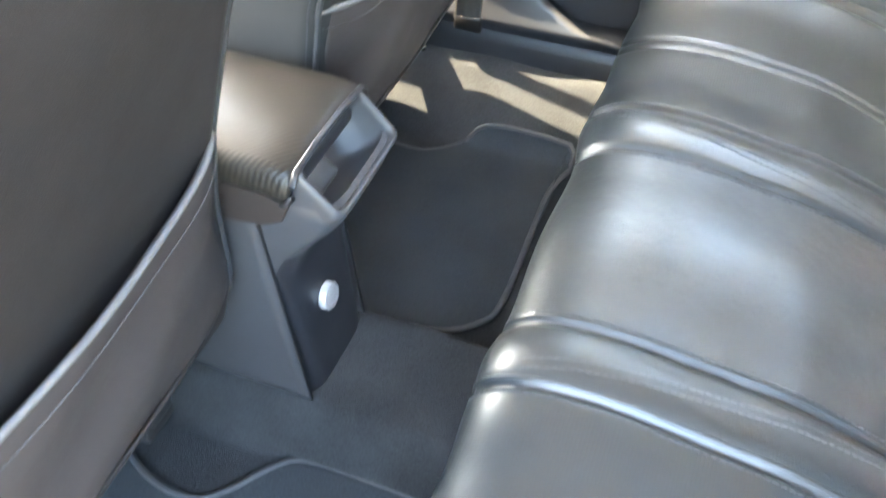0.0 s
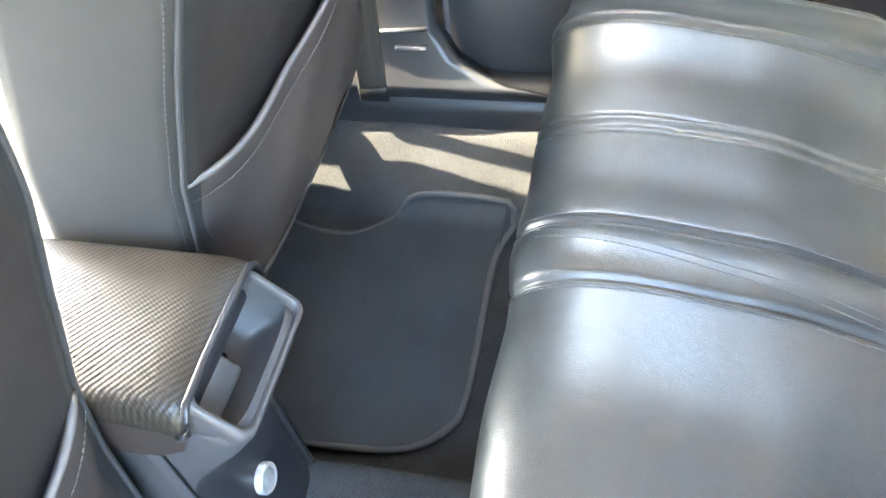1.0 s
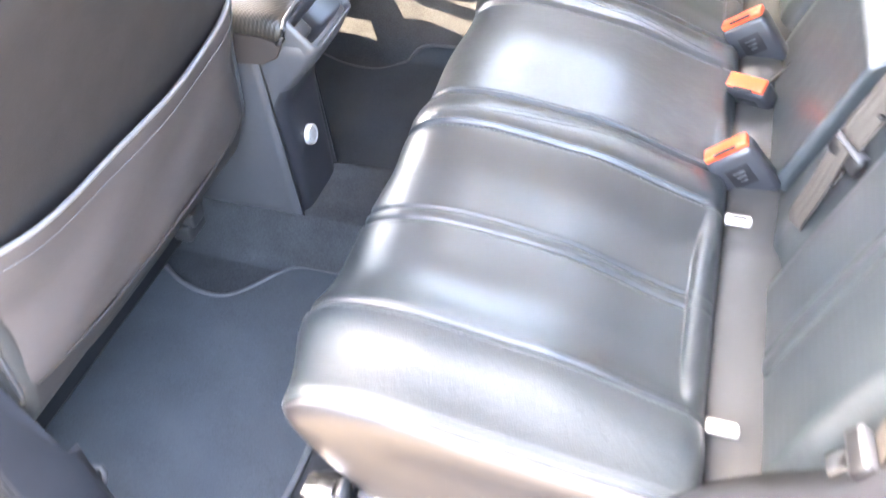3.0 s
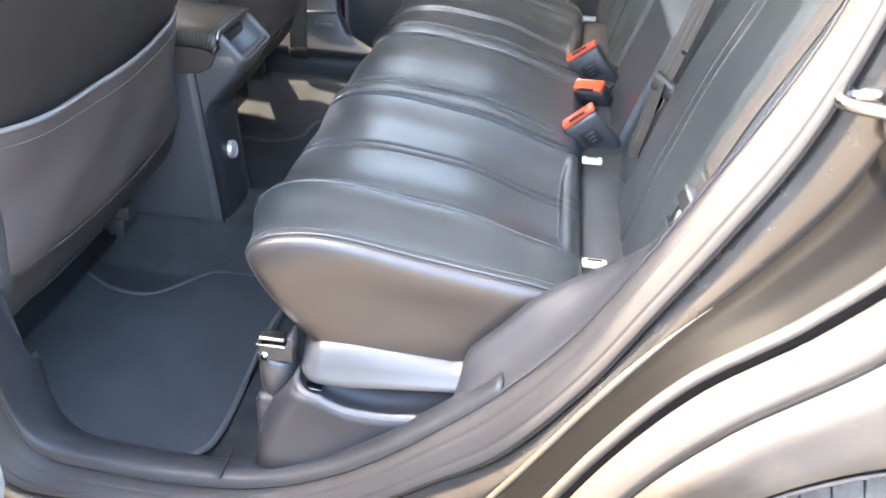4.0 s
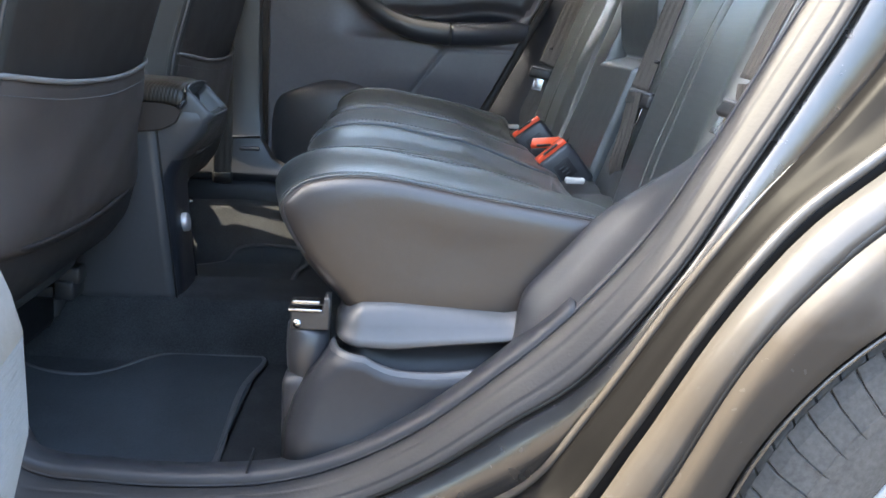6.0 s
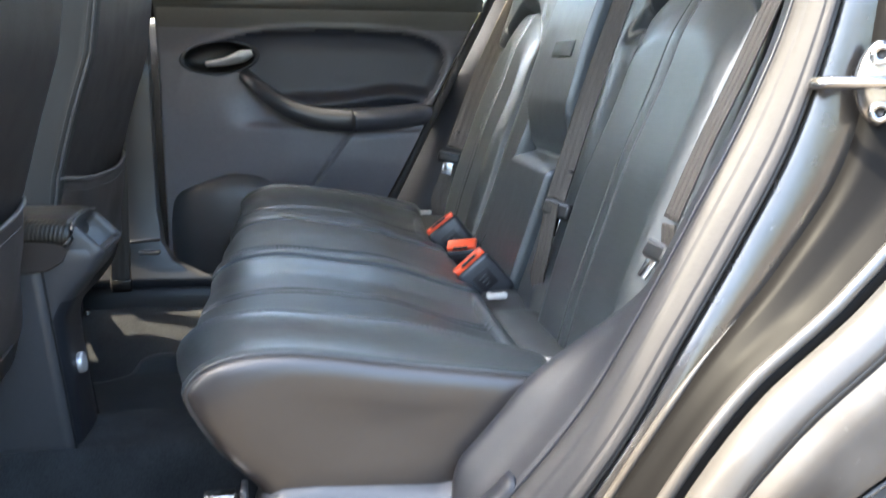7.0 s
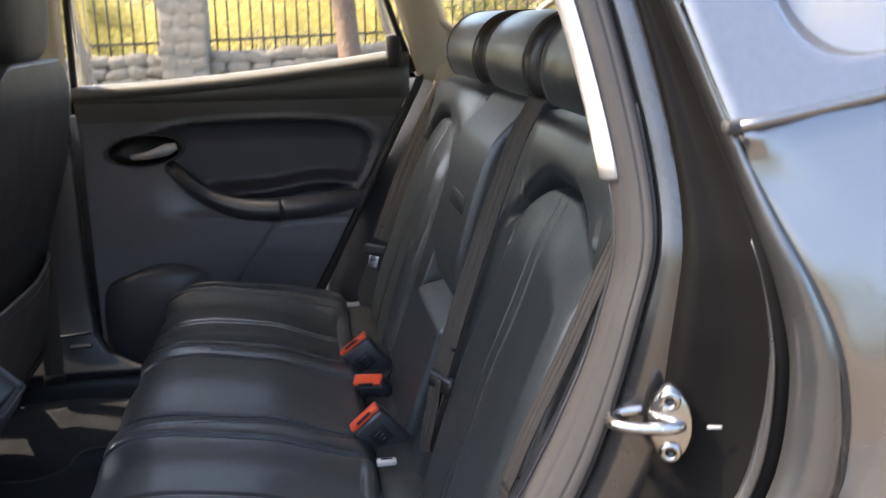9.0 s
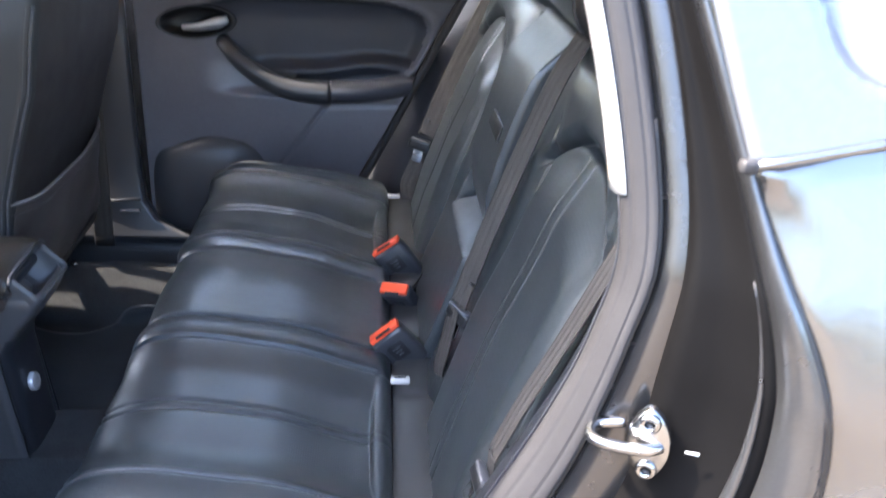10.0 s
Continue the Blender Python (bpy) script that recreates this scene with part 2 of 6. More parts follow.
def matched(ctrl, n):
    """n points along a Catmull-Rom curve, the same number between each two control points, so that curves of equal control count pair up."""
    p = np.array(ctrl, float)
    k = len(p)
    u = np.linspace(0, k - 1, n)
    out = np.zeros((n, p.shape[1]))
    for j, v in enumerate(u):
        i = min(int(v), k - 2)
        t = v - i
        b, c = p[i], p[i + 1]
        a = p[i - 1] if i else 2 * b - c
        d = p[i + 2] if i + 2 < k else 2 * c - b
        out[j] = 0.5 * (2 * b + (c - a) * t + (2 * a - 5 * b + 4 * c - d) * t ** 2 + (3 * b - a - 3 * c + d) * t ** 3)
    return out


def mesh_of(verts, faces, mats, picks=None, flat=False):
    me = bpy.data.meshes.new("mesh")
    me.from_pydata([tuple(v) for v in verts], [], faces)
    for m in mats if isinstance(mats, (list, tuple)) else [mats]:
        me.materials.append(m)
    bm = bmesh.new()
    bm.from_mesh(me)
    if picks is not None:
        for f, k in zip(bm.faces, picks):
            f.material_index = int(k)
    bmesh.ops.remove_doubles(bm, verts=bm.verts, dist=1e-5)
    bmesh.ops.recalc_face_normals(bm, faces=bm.faces)
    for f in bm.faces:
        f.smooth = not flat
    bm.to_mesh(me)
    bm.free()
    return me


def loft(rings, mats, closed=False, caps=False, pick=None, flat=False):
    """A skin over rings of equal count. closed: each ring is a loop. caps: the first and last ring are filled. pick(centre) chooses the material."""
    r = np.array(rings, float)
    m, n = r.shape[:2]
    verts = r.reshape(-1, 3)
    faces = []
    for i in range(m - 1):
        for j in range(n if closed else n - 1):
            k = (j + 1) % n
            faces.append((i * n + j, i * n + k, (i + 1) * n + k, (i + 1) * n + j))
    if caps:
        faces += [tuple(range(n)), tuple((m - 1) * n + j for j in range(n))]
    picks = [pick(verts[list(f)].mean(0)) for f in faces] if pick else None
    return mesh_of(verts, faces, mats, picks, flat)


def tube(path, r, mat, seg=8, closed=False, squash=1.0):
    p = np.array(path, float)
    n = len(p)
    tang = (np.roll(p, -1, 0) - np.roll(p, 1, 0)) if closed else np.gradient(p, axis=0)
    tang /= np.linalg.norm(tang, axis=1)[:, None] + 1e-12
    up = np.array([0.13, 0.31, 0.94])
    rings = []
    rr = np.broadcast_to(np.asarray(r, float), (n,))
    for i in range(n):
        a = np.cross(tang[i], up)
        a /= np.linalg.norm(a) + 1e-9
        b = np.cross(a, tang[i])
        ang = np.linspace(0, 2 * math.pi, seg, endpoint=False)
        rings.append(p[i] + rr[i] * (np.cos(ang)[:, None] * a + squash * np.sin(ang)[:, None] * b))
    if closed:
        rings.append(rings[0])
    return loft(rings, mat, closed=True, caps=not closed)


def box(size, mat, bevel=0.003, centre=(0, 0, 0), seg=2, m=None):
    bm = bmesh.new()
    bmesh.ops.create_cube(bm, size=1.0)
    bmesh.ops.scale(bm, vec=size, verts=bm.verts)
    if bevel:
        bmesh.ops.bevel(bm, geom=bm.edges[:] + bm.verts[:], offset=min(bevel, 0.45 * min(size)), segments=seg, profile=0.5, affect="EDGES")
    bmesh.ops.translate(bm, vec=centre, verts=bm.verts)
    if m is not None:
        bmesh.ops.transform(bm, matrix=m, verts=bm.verts)
    for f in bm.faces:
        f.smooth = True
    me = bpy.data.meshes.new("mesh")
    bm.to_mesh(me)
    bm.free()
    me.materials.append(mat)
    return me


def prism(outline, axis, lo, hi, mat, bevel=0.0, seg=2):
    """An outline of (a, b) points pushed along an axis: "y": (x, z); "z": (x, y); "x": (y, z)."""
    put = {"y": lambda a, b, h: (a, h, b), "z": lambda a, b, h: (a, b, h), "x": lambda a, b, h: (h, a, b)}[axis]
    bm = bmesh.new()
    low = [bm.verts.new(put(a, b, lo)) for a, b in outline]
    top = [bm.verts.new(put(a, b, hi)) for a, b in outline]
    n = len(low)
    caps = [bm.faces.new(low), bm.faces.new(top)]
    for i in range(n):
        bm.faces.new((low[i], low[(i + 1) % n], top[(i + 1) % n], top[i]))
    bmesh.ops.recalc_face_normals(bm, faces=bm.faces)
    if bevel:
        bmesh.ops.bevel(bm, geom=list({e for f in caps for e in f.edges}), offset=bevel, segments=seg, profile=0.5, affect="EDGES")
    bmesh.ops.triangulate(bm, faces=[f for f in bm.faces if len(f.verts) > 4])
    for f in bm.faces:
        f.smooth = abs(f.normal["xyz".index(axis)]) < 0.95
    me = bpy.data.meshes.new("mesh")
    bm.to_mesh(me)
    bm.free()
    me.materials.append(mat)
    return me


def ribbon(path, width, across, mat, thick=0.0014, ribs=3):
    """A woven strap along a path, ribbed lengthwise. across: the strap's width direction, one vector or one a point."""
    p = np.array(path, float)
    ac = np.broadcast_to(np.array(across, float), p.shape)
    tang = np.gradient(p, axis=0)
    rings = []
    u = np.linspace(-0.5, 0.5, 4 * ribs + 1)
    h = thick * (0.5 + 0.42 * np.cos(2 * math.pi * ribs * (u + 0.5)))
    for i in range(len(p)):
        t = tang[i] / (np.linalg.norm(tang[i]) + 1e-9)
        a = ac[i] - t * np.dot(ac[i], t)
        a /= np.linalg.norm(a) + 1e-9
        nrm = np.cross(t, a)
        front = p[i] + (u * width)[:, None] * a + h[:, None] * nrm
        back = p[i] + (u[::-1] * width)[:, None] * a - h[::-1][:, None] * nrm
        rings.append(np.vstack([front, back]))
    return loft(rings, mat, closed=True, caps=True)


def thing(name, data=None, label="", category="", group="", kind="", at=None):
    ob = new(name, data)
    if at is not None:
        ob.matrix_world = at
    return tagged(ob, label, category, group, kind)


def part(name, data, parent, label=""):
    ob = new(name, data)
    ob.parent = parent
    if parent.type == "EMPTY" or parent.matrix_world != Matrix():
        bpy.context.view_layer.update()
        ob.matrix_parent_inverse = parent.matrix_world.inverted()
    if label:
        tagged(ob, label)
    return ob


CABIN, OUTSIDE = np.array((0.1, 0.0, 0.95)), np.array((0.3, -3.0, 1.0))


def thicken(ob, t, seen_from=CABIN):
    """Gives a skin its thickness on the side away from where it is seen."""
    p = ob.data.polygons
    n = len(p)
    nor, cen, area = np.empty(3 * n), np.empty(3 * n), np.empty(n)
    p.foreach_get("normal", nor), p.foreach_get("center", cen), p.foreach_get("area", area)
    away = (((cen.reshape(-1, 3) - seen_from) * nor.reshape(-1, 3)).sum(1) * area).sum()
    s = ob.modifiers.new("thickness", "SOLIDIFY")
    s.thickness, s.offset = t, 1.0 if away > 0 else -1.0
    return ob


# ---- cabin floor and tunnel ----
def floor_z(x, y):
    tun = smooth(0.120, 0.074, np.abs(y)) * 0.122
    edge = smooth(0.60, 0.68, -y) * 0.05 + np.clip((y - 0.575) / 0.07, 0, 1) ** 1.25 * 0.155
    heel = smooth(-0.03, 0.06, x) * 0.16
    edge = edge + (0.008 + 0.014 * smooth(-0.42, -0.14, y)) * (y < 0)
    return 0.283 + np.maximum(tun, np.maximum(edge, heel)) + 0.002 * np.sin(31 * x + 17 * y)


fx, fy = np.linspace(-1.9, 0.45, 120), np.linspace(-0.70, 0.66, 160)
carpet = thing("floor", loft([[(x, y, float(floor_z(x, y))) for y in fy] for x in fx], CARPET), "dark grey needle-felt car carpet over floor and tunnel", "floor", kind="structure")
thicken(carpet, 0.02)

# ---- openings on the door side: nested curves from the front of the sill, along it, and up the rear edge to the roof ----
R1 = [(-0.338, 0.80), (-0.330, 0.56), (-0.298, 0.432), (-0.20, 0.408), (-0.069, 0.409), (0.021, 0.430), (0.108, 0.476), (0.192, 0.545), (0.256, 0.607), (0.321, 0.688), (0.370, 0.774),
      (0.416, 0.865), (0.462, 0.96), (0.494, 1.05), (0.507, 1.15), (0.470, 1.33), (0.417, 1.46), (0.32, 1.525), (0.10, 1.54)]
R2 = [(-0.368, 0.80), (-0.360, 0.54), (-0.315, 0.412), (-0.206, 0.397), (-0.069, 0.399), (0.035, 0.410), (0.115, 0.448), (0.197, 0.506), (0.268, 0.560), (0.342, 0.661), (0.392, 0.754),
      (0.440, 0.845), (0.482, 0.935), (0.515, 1.05), (0.533, 1.16), (0.503, 1.33), (0.452, 1.47), (0.345, 1.555), (0.10, 1.575)]
R3 = [(-0.388, 0.80), (-0.380, 0.52), (-0.34, 0.390), (-0.206, 0.378), (-0.069, 0.380), (0.035, 0.388), (0.130, 0.405), (0.215, 0.445), (0.272, 0.525), (0.345, 0.648), (0.408, 0.745),
      (0.470, 0.825), (0.525, 0.92), (0.541, 1.04), (0.552, 1.17), (0.524, 1.33), (0.470, 1.475), (0.355, 1.570), (0.10, 1.59)]
R4 = [(-0.396, 0.80), (-0.388, 0.50), (-0.35, 0.375), (-0.206, 0.362), (-0.069, 0.362), (0.045, 0.368), (0.150, 0.388), (0.240, 0.440), (0.296, 0.530), (0.355, 0.640), (0.420, 0.735),
      (0.505, 0.815), (0.585, 0.92), (0.608, 1.04), (0.585, 1.17), (0.535, 1.33), (0.478, 1.48), (0.360, 1.578), (0.10, 1.598)]
R5 = [(-0.405, 0.80), (-0.396, 0.48), (-0.36, 0.335), (-0.206, 0.320), (-0.069, 0.320), (0.060, 0.325), (0.190, 0.340), (0.280, 0.400), (0.330, 0.500), (0.385, 0.620), (0.455, 0.712),
      (0.555, 0.805), (0.642, 0.92), (0.650, 1.04), (0.600, 1.17), (0.545, 1.33), (0.486, 1.49), (0.365, 1.585), (0.10, 1.605)]
RN = 180


def lean(z):
    """How far the body side tapers in above the belt line."""
    return 0.30 * np.maximum(0.0, z - 1.12) ** 1.15


def skin_y(z):
    """The outer face of the near body side."""
    return np.interp(z, [0.18, 0.30, 0.60, 0.95, 1.05, 1.12, 1.18, 1.25, 1.50, 1.70], [-0.80, -0.835, -0.846, -0.846, -0.835, -0.815, -0.782, -0.745, -0.640, -0.56])


def ring(ctrl, f):
    """A doorway curve at a share f of the way from the inner flange to the outer skin."""
    q = matched(ctrl, RN)
    y0 = -0.700 + lean(q[:, 1])
    return np.stack([q[:, 0], y0 + f * (np.minimum(skin_y(q[:, 1]), y0 - 0.04) - y0), q[:, 1]], 1)


def between(a, b, t, push=(0, 0, 0)):
    return a * (1 - t) + b * t + np.array(push)


ra, rb, rc, rd, re_ = ring(R1, 0.0), ring(R2, 0.24), ring(R3, 0.34), ring(R4, 0.68), ring(R5, 0.90)

shell = thing("car_body", None, "dark grey metallic car body side around an open rear doorway", "car body", kind="structure")
# pressed doorway: flange, tan-lit face, groove, ridge, outer return
jamb = []
for a, b, ts in ((rb + (0.0, 0.004, 0), rc, (0, 0.5, 1)), (rc, rd, (0.25, 0.5, 0.75, 1)), (rd, re_, (0.25, 0.5, 0.75, 1))):
    for t in ts:
        q = between(a, b, t)
        jamb.append(q)
jamb = np.array(jamb)
for k, d in ((1, 0.003), (4, 0.006), (5, 0.009), (8, -0.006), (9, -0.007)):
    jamb[k, :, 1] += d
thicken(part("flange", loft(jamb[:3], PAINT_DIRTY), shell, "dusty painted flange beside the door seal"), 0.003, OUTSIDE)
# jamb face takes the near-black copy, standing in for shade
thicken(part("door_jamb", loft(jamb[2:8], JAMB_SHADE), shell, "door jamb with a pressed step, its shade painted near-black"), 0.003, OUTSIDE)
thicken(part("outer_return", loft(jamb[7:], PAINT_SHADED), shell, "painted outer return of the door opening"), 0.003, OUTSIDE)


def tapered(path, r, mat):
    """A bead that thins out towards both ends."""
    t = np.linspace(0, 1, len(path))
    return tube(path, r * (0.06 + 0.94 * smooth(0, 0.18, t) * smooth(1, 0.82, t)), mat, 8)


part("ridge", tapered(rc[int(RN * 4.5 / 18):int(RN * 10.5 / 18)], 0.0045, PAINT_SHADED), shell)
part("ridge", tapered(rd[int(RN * 4 / 18):int(RN * 13.8 / 18)], 0.0060, PAINT_SHADED), shell)
part("edge_seal", tapered(re_[int(RN * 3 / 18):int(RN * 15 / 18)] + (0.0, 0.006, 0.0), 0.0065, BLACK), shell, "black rubber edge seal")

# weather strip: hollow rubber bead and lip, with a pale cloth face on the upper pillar
sr = []
for j in range(25):
    t = j / 24
    q = between(ra, rb, t)
    puff = 0.009 * math.sin(math.pi * t) ** 0.35 if 0 < t < 1 else 0
    groove = 0.0016 * bell(t, 0.30, 0.04) + 0.0016 * bell(t, 0.72, 0.03)
    q = q - np.array([0.25 * puff, puff - groove, -0.2 * puff])
    sr.append(q)
part("weather_strip", loft(sr, RUBBER), shell, "grey rubber door weather strip")
k0, k1 = int(RN * 14.1 / 18), int(RN * 16.7 / 18)
cl = []
for t, o in ((-0.20, 0.004), (-0.14, -0.006), (-0.05, -0.010), (0.06, -0.012), (0.12, -0.011)):
    cl.append(between(ra[k0:k1], rb[k0:k1], t, (0, o, 0)))
thicken(part("seal_facing", loft(cl, SEAL_CLOTH), shell, "pale cloth facing of the door seal"), 0.004, OUTSIDE)

part("strip_lip", tube(rb[2:int(RN * 14.5 / 18)] + (0.0, -0.001, 0.0), 0.0017, BLACK, 8), shell, "thin black line along the weather strip")
part("strip_lip", tube(ra[2:int(RN * 14.2 / 18)] + (0.0, 0.001, 0.002), 0.0016, PLASTIC, 8), shell)

# sill plate on the doorway's floor and the trim inside the strip
sp = []
kk = int(RN * 8.2 / 18)
for w, y, dz in ((0.0, -0.700, 0.004), (0.3, -0.690, 0.012), (0.6, -0.660, 0.008), (1.0, -0.615, -0.035), (1.2, -0.60, -0.12)):
    q = ra[2:kk].copy()
    q[:, 1] = y
    q[:, 2] = q[:, 2] + dz
    if w >= 1:
        q[:, 2] = np.minimum(q[:, 2], 0.50)
        q[:, 2] = np.maximum(q[:, 2], 0.31 if w == 1.2 else 0.36)
    sp.append(q)
sill = thing("sill_plate", None, "black grained plastic sill plate along the doorway", "sill trim", kind="structure")
thicken(part("plate", loft(sp, PLASTIC), sill), 0.004, np.array((0, -0.6, 3.0)))
part("joint", box((0.002, 0.05, 0.004), BLACK, 0.0005, (-0.064, -0.672, 0.424)), sill)

# wheelhouse and pillar trim between cushion, seat back and strip
tr = []
ks, ke = int(RN * 6.2 / 18), int(RN * 14.6 / 18)
for dx, y, dz, px, pz in ((0.0, -0.700, 0.0, 0.0, 0.0), (0.003, -0.690, 0.003, -0.004, 0.002), (0.010, -0.672, 0.004, -0.010, 0.006), (0.018, -0.655, 0.004, -0.024, 0.014), (0.024, -0.645, 0.003, -0.038, 0.022), (0.030, -0.632, 0.0, -0.044, 0.026), (0.050, -0.612, -0.006, -0.040, 0.022), (0.10, -0.56, -0.03, 0.0, 0.0)):
    q = ra[ks:ke].copy()
    swell = 0.85 * smooth(0.80, 0.66, q[:, 2]) * smooth(0.52, 0.60, q[:, 2])
    q[:, 1] = y + lean(q[:, 2])
    q[:, 0] += dx * (1 - swell) + (px + 0.3 * dx) * swell
    q[:, 2] += dz * (1 - swell) + pz * swell
    tr.append(q)
side_trim = thing("quarter_trim", None, "dark grained plastic trim beside the rear bench", "interior trim", kind="structure")
thicken(part("panel", loft(tr, PLASTIC), side_trim), 0.003, OUTSIDE + (-1.5, 0, 0))

# ---- outer quarter panel round the wheel arch ----
WC = (0.715, 0.372)


r5 = matched(R5[4:14] + [(0.578, 1.224)], 130)
tt = np.linspace(0, 1, 130)
an = np.radians(np.interp(tt, [0, 0.2, 0.3, 0.4, 0.5, 0.6, 0.7, 0.8], [205, 197, 188, 172, 155, 140, 122, 88]))
outer = np.stack([WC[0] + 0.356 * np.cos(an), WC[1] + 0.356 * np.sin(an)], 1)
late = tt > 0.8
outer[late, 0] = np.interp(tt[late], [0.8, 0.87, 0.93, 1.0], [0.73, 1.32, 1.30, 0.60])
outer[late, 1] = np.interp(tt[late], [0.8, 0.87, 0.93, 1.0], [0.728, 0.85, 1.345, 1.229])
rows_ = []
for t in (0.0, 0.03, 0.10, 0.25, 0.5, 0.75, 0.93, 1.0):
    q = r5 * (1 - t) + outer * t
    y = skin_y(q[:, 1]) + 0.018 * (1 - smooth(0, 0.16, np.full(130, t))) + 0.006 * (t == 1.0)
    rows_.append(np.stack([q[:, 0], y, q[:, 1]], 1))
thicken(part("quarter_panel", loft(rows_, PAINT_DUST_TINT), shell, "dark metallic rear quarter panel reflecting sky and ground"), 0.004, OUTSIDE)
# rolled wheel arch lip
aw = np.radians(np.linspace(200, -10, 70))
arc = np.stack([WC[0] + 0.356 * np.cos(aw), np.full(70, -0.842), WC[1] + 0.356 * np.sin(aw)], 1)
lip = [arc * (1, 1, 1), arc + np.stack([-0.0 * np.cos(aw), np.full(70, 0.004), 0 * aw], 1)]
for rr, yy in ((0.357, -0.8465), (0.353, -0.845), (0.350, -0.838), (0.352, -0.82), (0.38, -0.70), (0.38, -0.52)):
    lip.append(np.stack([WC[0] + rr * np.cos(aw), np.full(70, yy), WC[1] + rr * np.sin(aw)], 1))
thicken(part("wheel_arch", loft(lip[1:], [PAINT_DIRTY, BLACK], pick=lambda c: 1 if c[1] > -0.844 else 0), shell, "wheel arch lip and black inner liner"), 0.004, np.array((WC[0], -0.7, WC[1])))
# rocker below the doorway
ro = []
for y, z in ((-0.815, 0.322), (-0.835, 0.315), (-0.842, 0.28), (-0.83, 0.21), (-0.78, 0.18), (-0.70, 0.18)):
    ro.append([(x, y, z) for x in np.linspace(-1.9, 0.34, 40)])
part("rocker_panel", loft(ro, PAINT_DUST_TINT), shell, "painted rocker panel below the doorway")

# ---- rear quarter window, pillars and roof on the door side ----
def side_patch(pts4, nx, nz, off, mat, bow=0.012, sgn=-1.0, base=0.0):
    """A body-side patch between four (x, z) corners, following the taper of the side."""
    a, b, c, d = (np.array(p, float) for p in pts4)
    rows = []
    for v in np.linspace(0, 1, nz):
        row = []
        for u in np.linspace(0, 1, nx):
            p = (a * (1 - u) + b * u) * (1 - v) + (d * (1 - u) + c * u) * v
            y = (base - float(lean(p[1])) if base else -float(skin_y(p[1]))) + off + bow * math.sin(math.pi * u) * math.sin(math.pi * v)
            row.append((p[0], sgn * y, p[1]))
        rows.append(row)
    return loft(rows, mat)


qw = thing("window_1", None, "rear quarter window on the door side, bright sky veil in its colour", "window", kind="structure")
thicken(part("pane", side_patch([(0.590, 1.235), (1.29, 1.352), (1.09, 1.525), (0.505, 1.525)], 16, 12, -0.003, HAZED, 0.0), qw), 0.004, OUTSIDE).visible_shadow = False
outer_q = [(0.576, 1.227), (1.30, 1.350), (1.10, 1.53), (0.485, 1.53)]
inner_q = [(0.648, 1.270), (1.20, 1.368), (1.04, 1.50), (0.580, 1.50)]


def rounded_quad(q, r, n):
    """A quadrilateral with rounded corners, the same count of points on each corner and side."""
    out = []
    for i in range(4):
        p, a, c = np.array(q[i]), np.array(q[i - 1]), np.array(q[(i + 1) % 4])
        u, v = (a - p) / np.linalg.norm(a - p), (c - p) / np.linalg.norm(c - p)
        for t in np.linspace(0, 1, n):
            out.append((1 - t) ** 2 * (p + u * r) + 2 * t * (1 - t) * p + t * t * (p + v * r))
        w = (p - c) / np.linalg.norm(p - c)
        for t in np.linspace(0, 1, n + 2)[1:-1]:
            out.append((p + v * r) * (1 - t) + (c + w * r) * t)
    return np.array(out)


ob_, ib_ = rounded_quad(outer_q, 0.004, 9), rounded_quad(inner_q, 0.070, 9)
frit = []
for t in (0.0, 0.15, 0.35, 0.6, 0.8, 1.0):
    m_ = ob_ * (1 - t) + ib_ * t
    frit.append([(p[0], float(skin_y(p[1])) - 0.0045, p[1]) for p in m_])
thicken(part("border", loft(frit, FRIT, closed=True), qw, "dark glossy border of the quarter glass"), 0.003, OUTSIDE)
trimline = np.array([(x, float(skin_y(1.226 + 0.17 * (x - 0.58))) - 0.002, 1.226 + 0.17 * (x - 0.58)) for x in np.linspace(0.578, 1.3, 30)])
part("window_trim", tube(trimline, 0.0055, PAINT, 10, squash=0.8), qw, "painted moulding under the quarter window")
part("seal_end", box((0.013, 0.012, 0.011), RUBBER, 0.003, (0.574, -0.760, 1.226)), qw, "end piece of the window seal")

roof = thing("roof_panel", None, "dark painted car roof panel", "roof", kind="structure")
rz = []
for y in np.linspace(-0.60, 0.60, 25):
    rz.append([(x, y, 1.680 + 0.035 * (1 - (y / 0.6) ** 2) - 0.05 * max(0, (x - 0.7)) ** 1.5 - 0.45 * max(0, -0.75 - x) ** 1.3) for x in np.linspace(-1.3, 1.45, 40)])
thicken(part("panel", loft(rz, PAINT), roof), 0.004)
for s in (-1, 1):
    rr = [[(x, s * y, z) for x in np.linspace(-1.1, 1.3, 30)] for y, z in ((0.60, 1.680), (0.63, 1.65), (0.632, 1.60), (0.61, 1.565), (0.575, 1.55))]
    part("roof_rail", loft(rr, PAINT), roof)

ceiling = thing("ceiling", None, "beige woven headliner", "ceiling", kind="structure")
hl = []
for y in np.linspace(-0.61, 0.61, 51):
    hl.append([(x, y, 1.525 + 0.115 * (1 - abs(y / 0.61) ** 3.5) - 0.06 * max(0, (x - 0.75)) ** 1.4 - 0.45 * max(0, -0.75 - x) ** 1.3) for x in np.linspace(-1.25, 1.42, 60)])
thicken(part("headliner", loft(hl, LINER), ceiling), 0.01)

# ---- far side of the cabin ----
far = thing("far_side_frame", None, "pale and dark trim of the far body side", "interior trim", kind="structure")


def far_patch(pts4, mat, off=0.0, nx=8, nz=14, bow=0.01):
    return side_patch(pts4, nx, nz, off, mat, -bow, 1.0, 0.725)


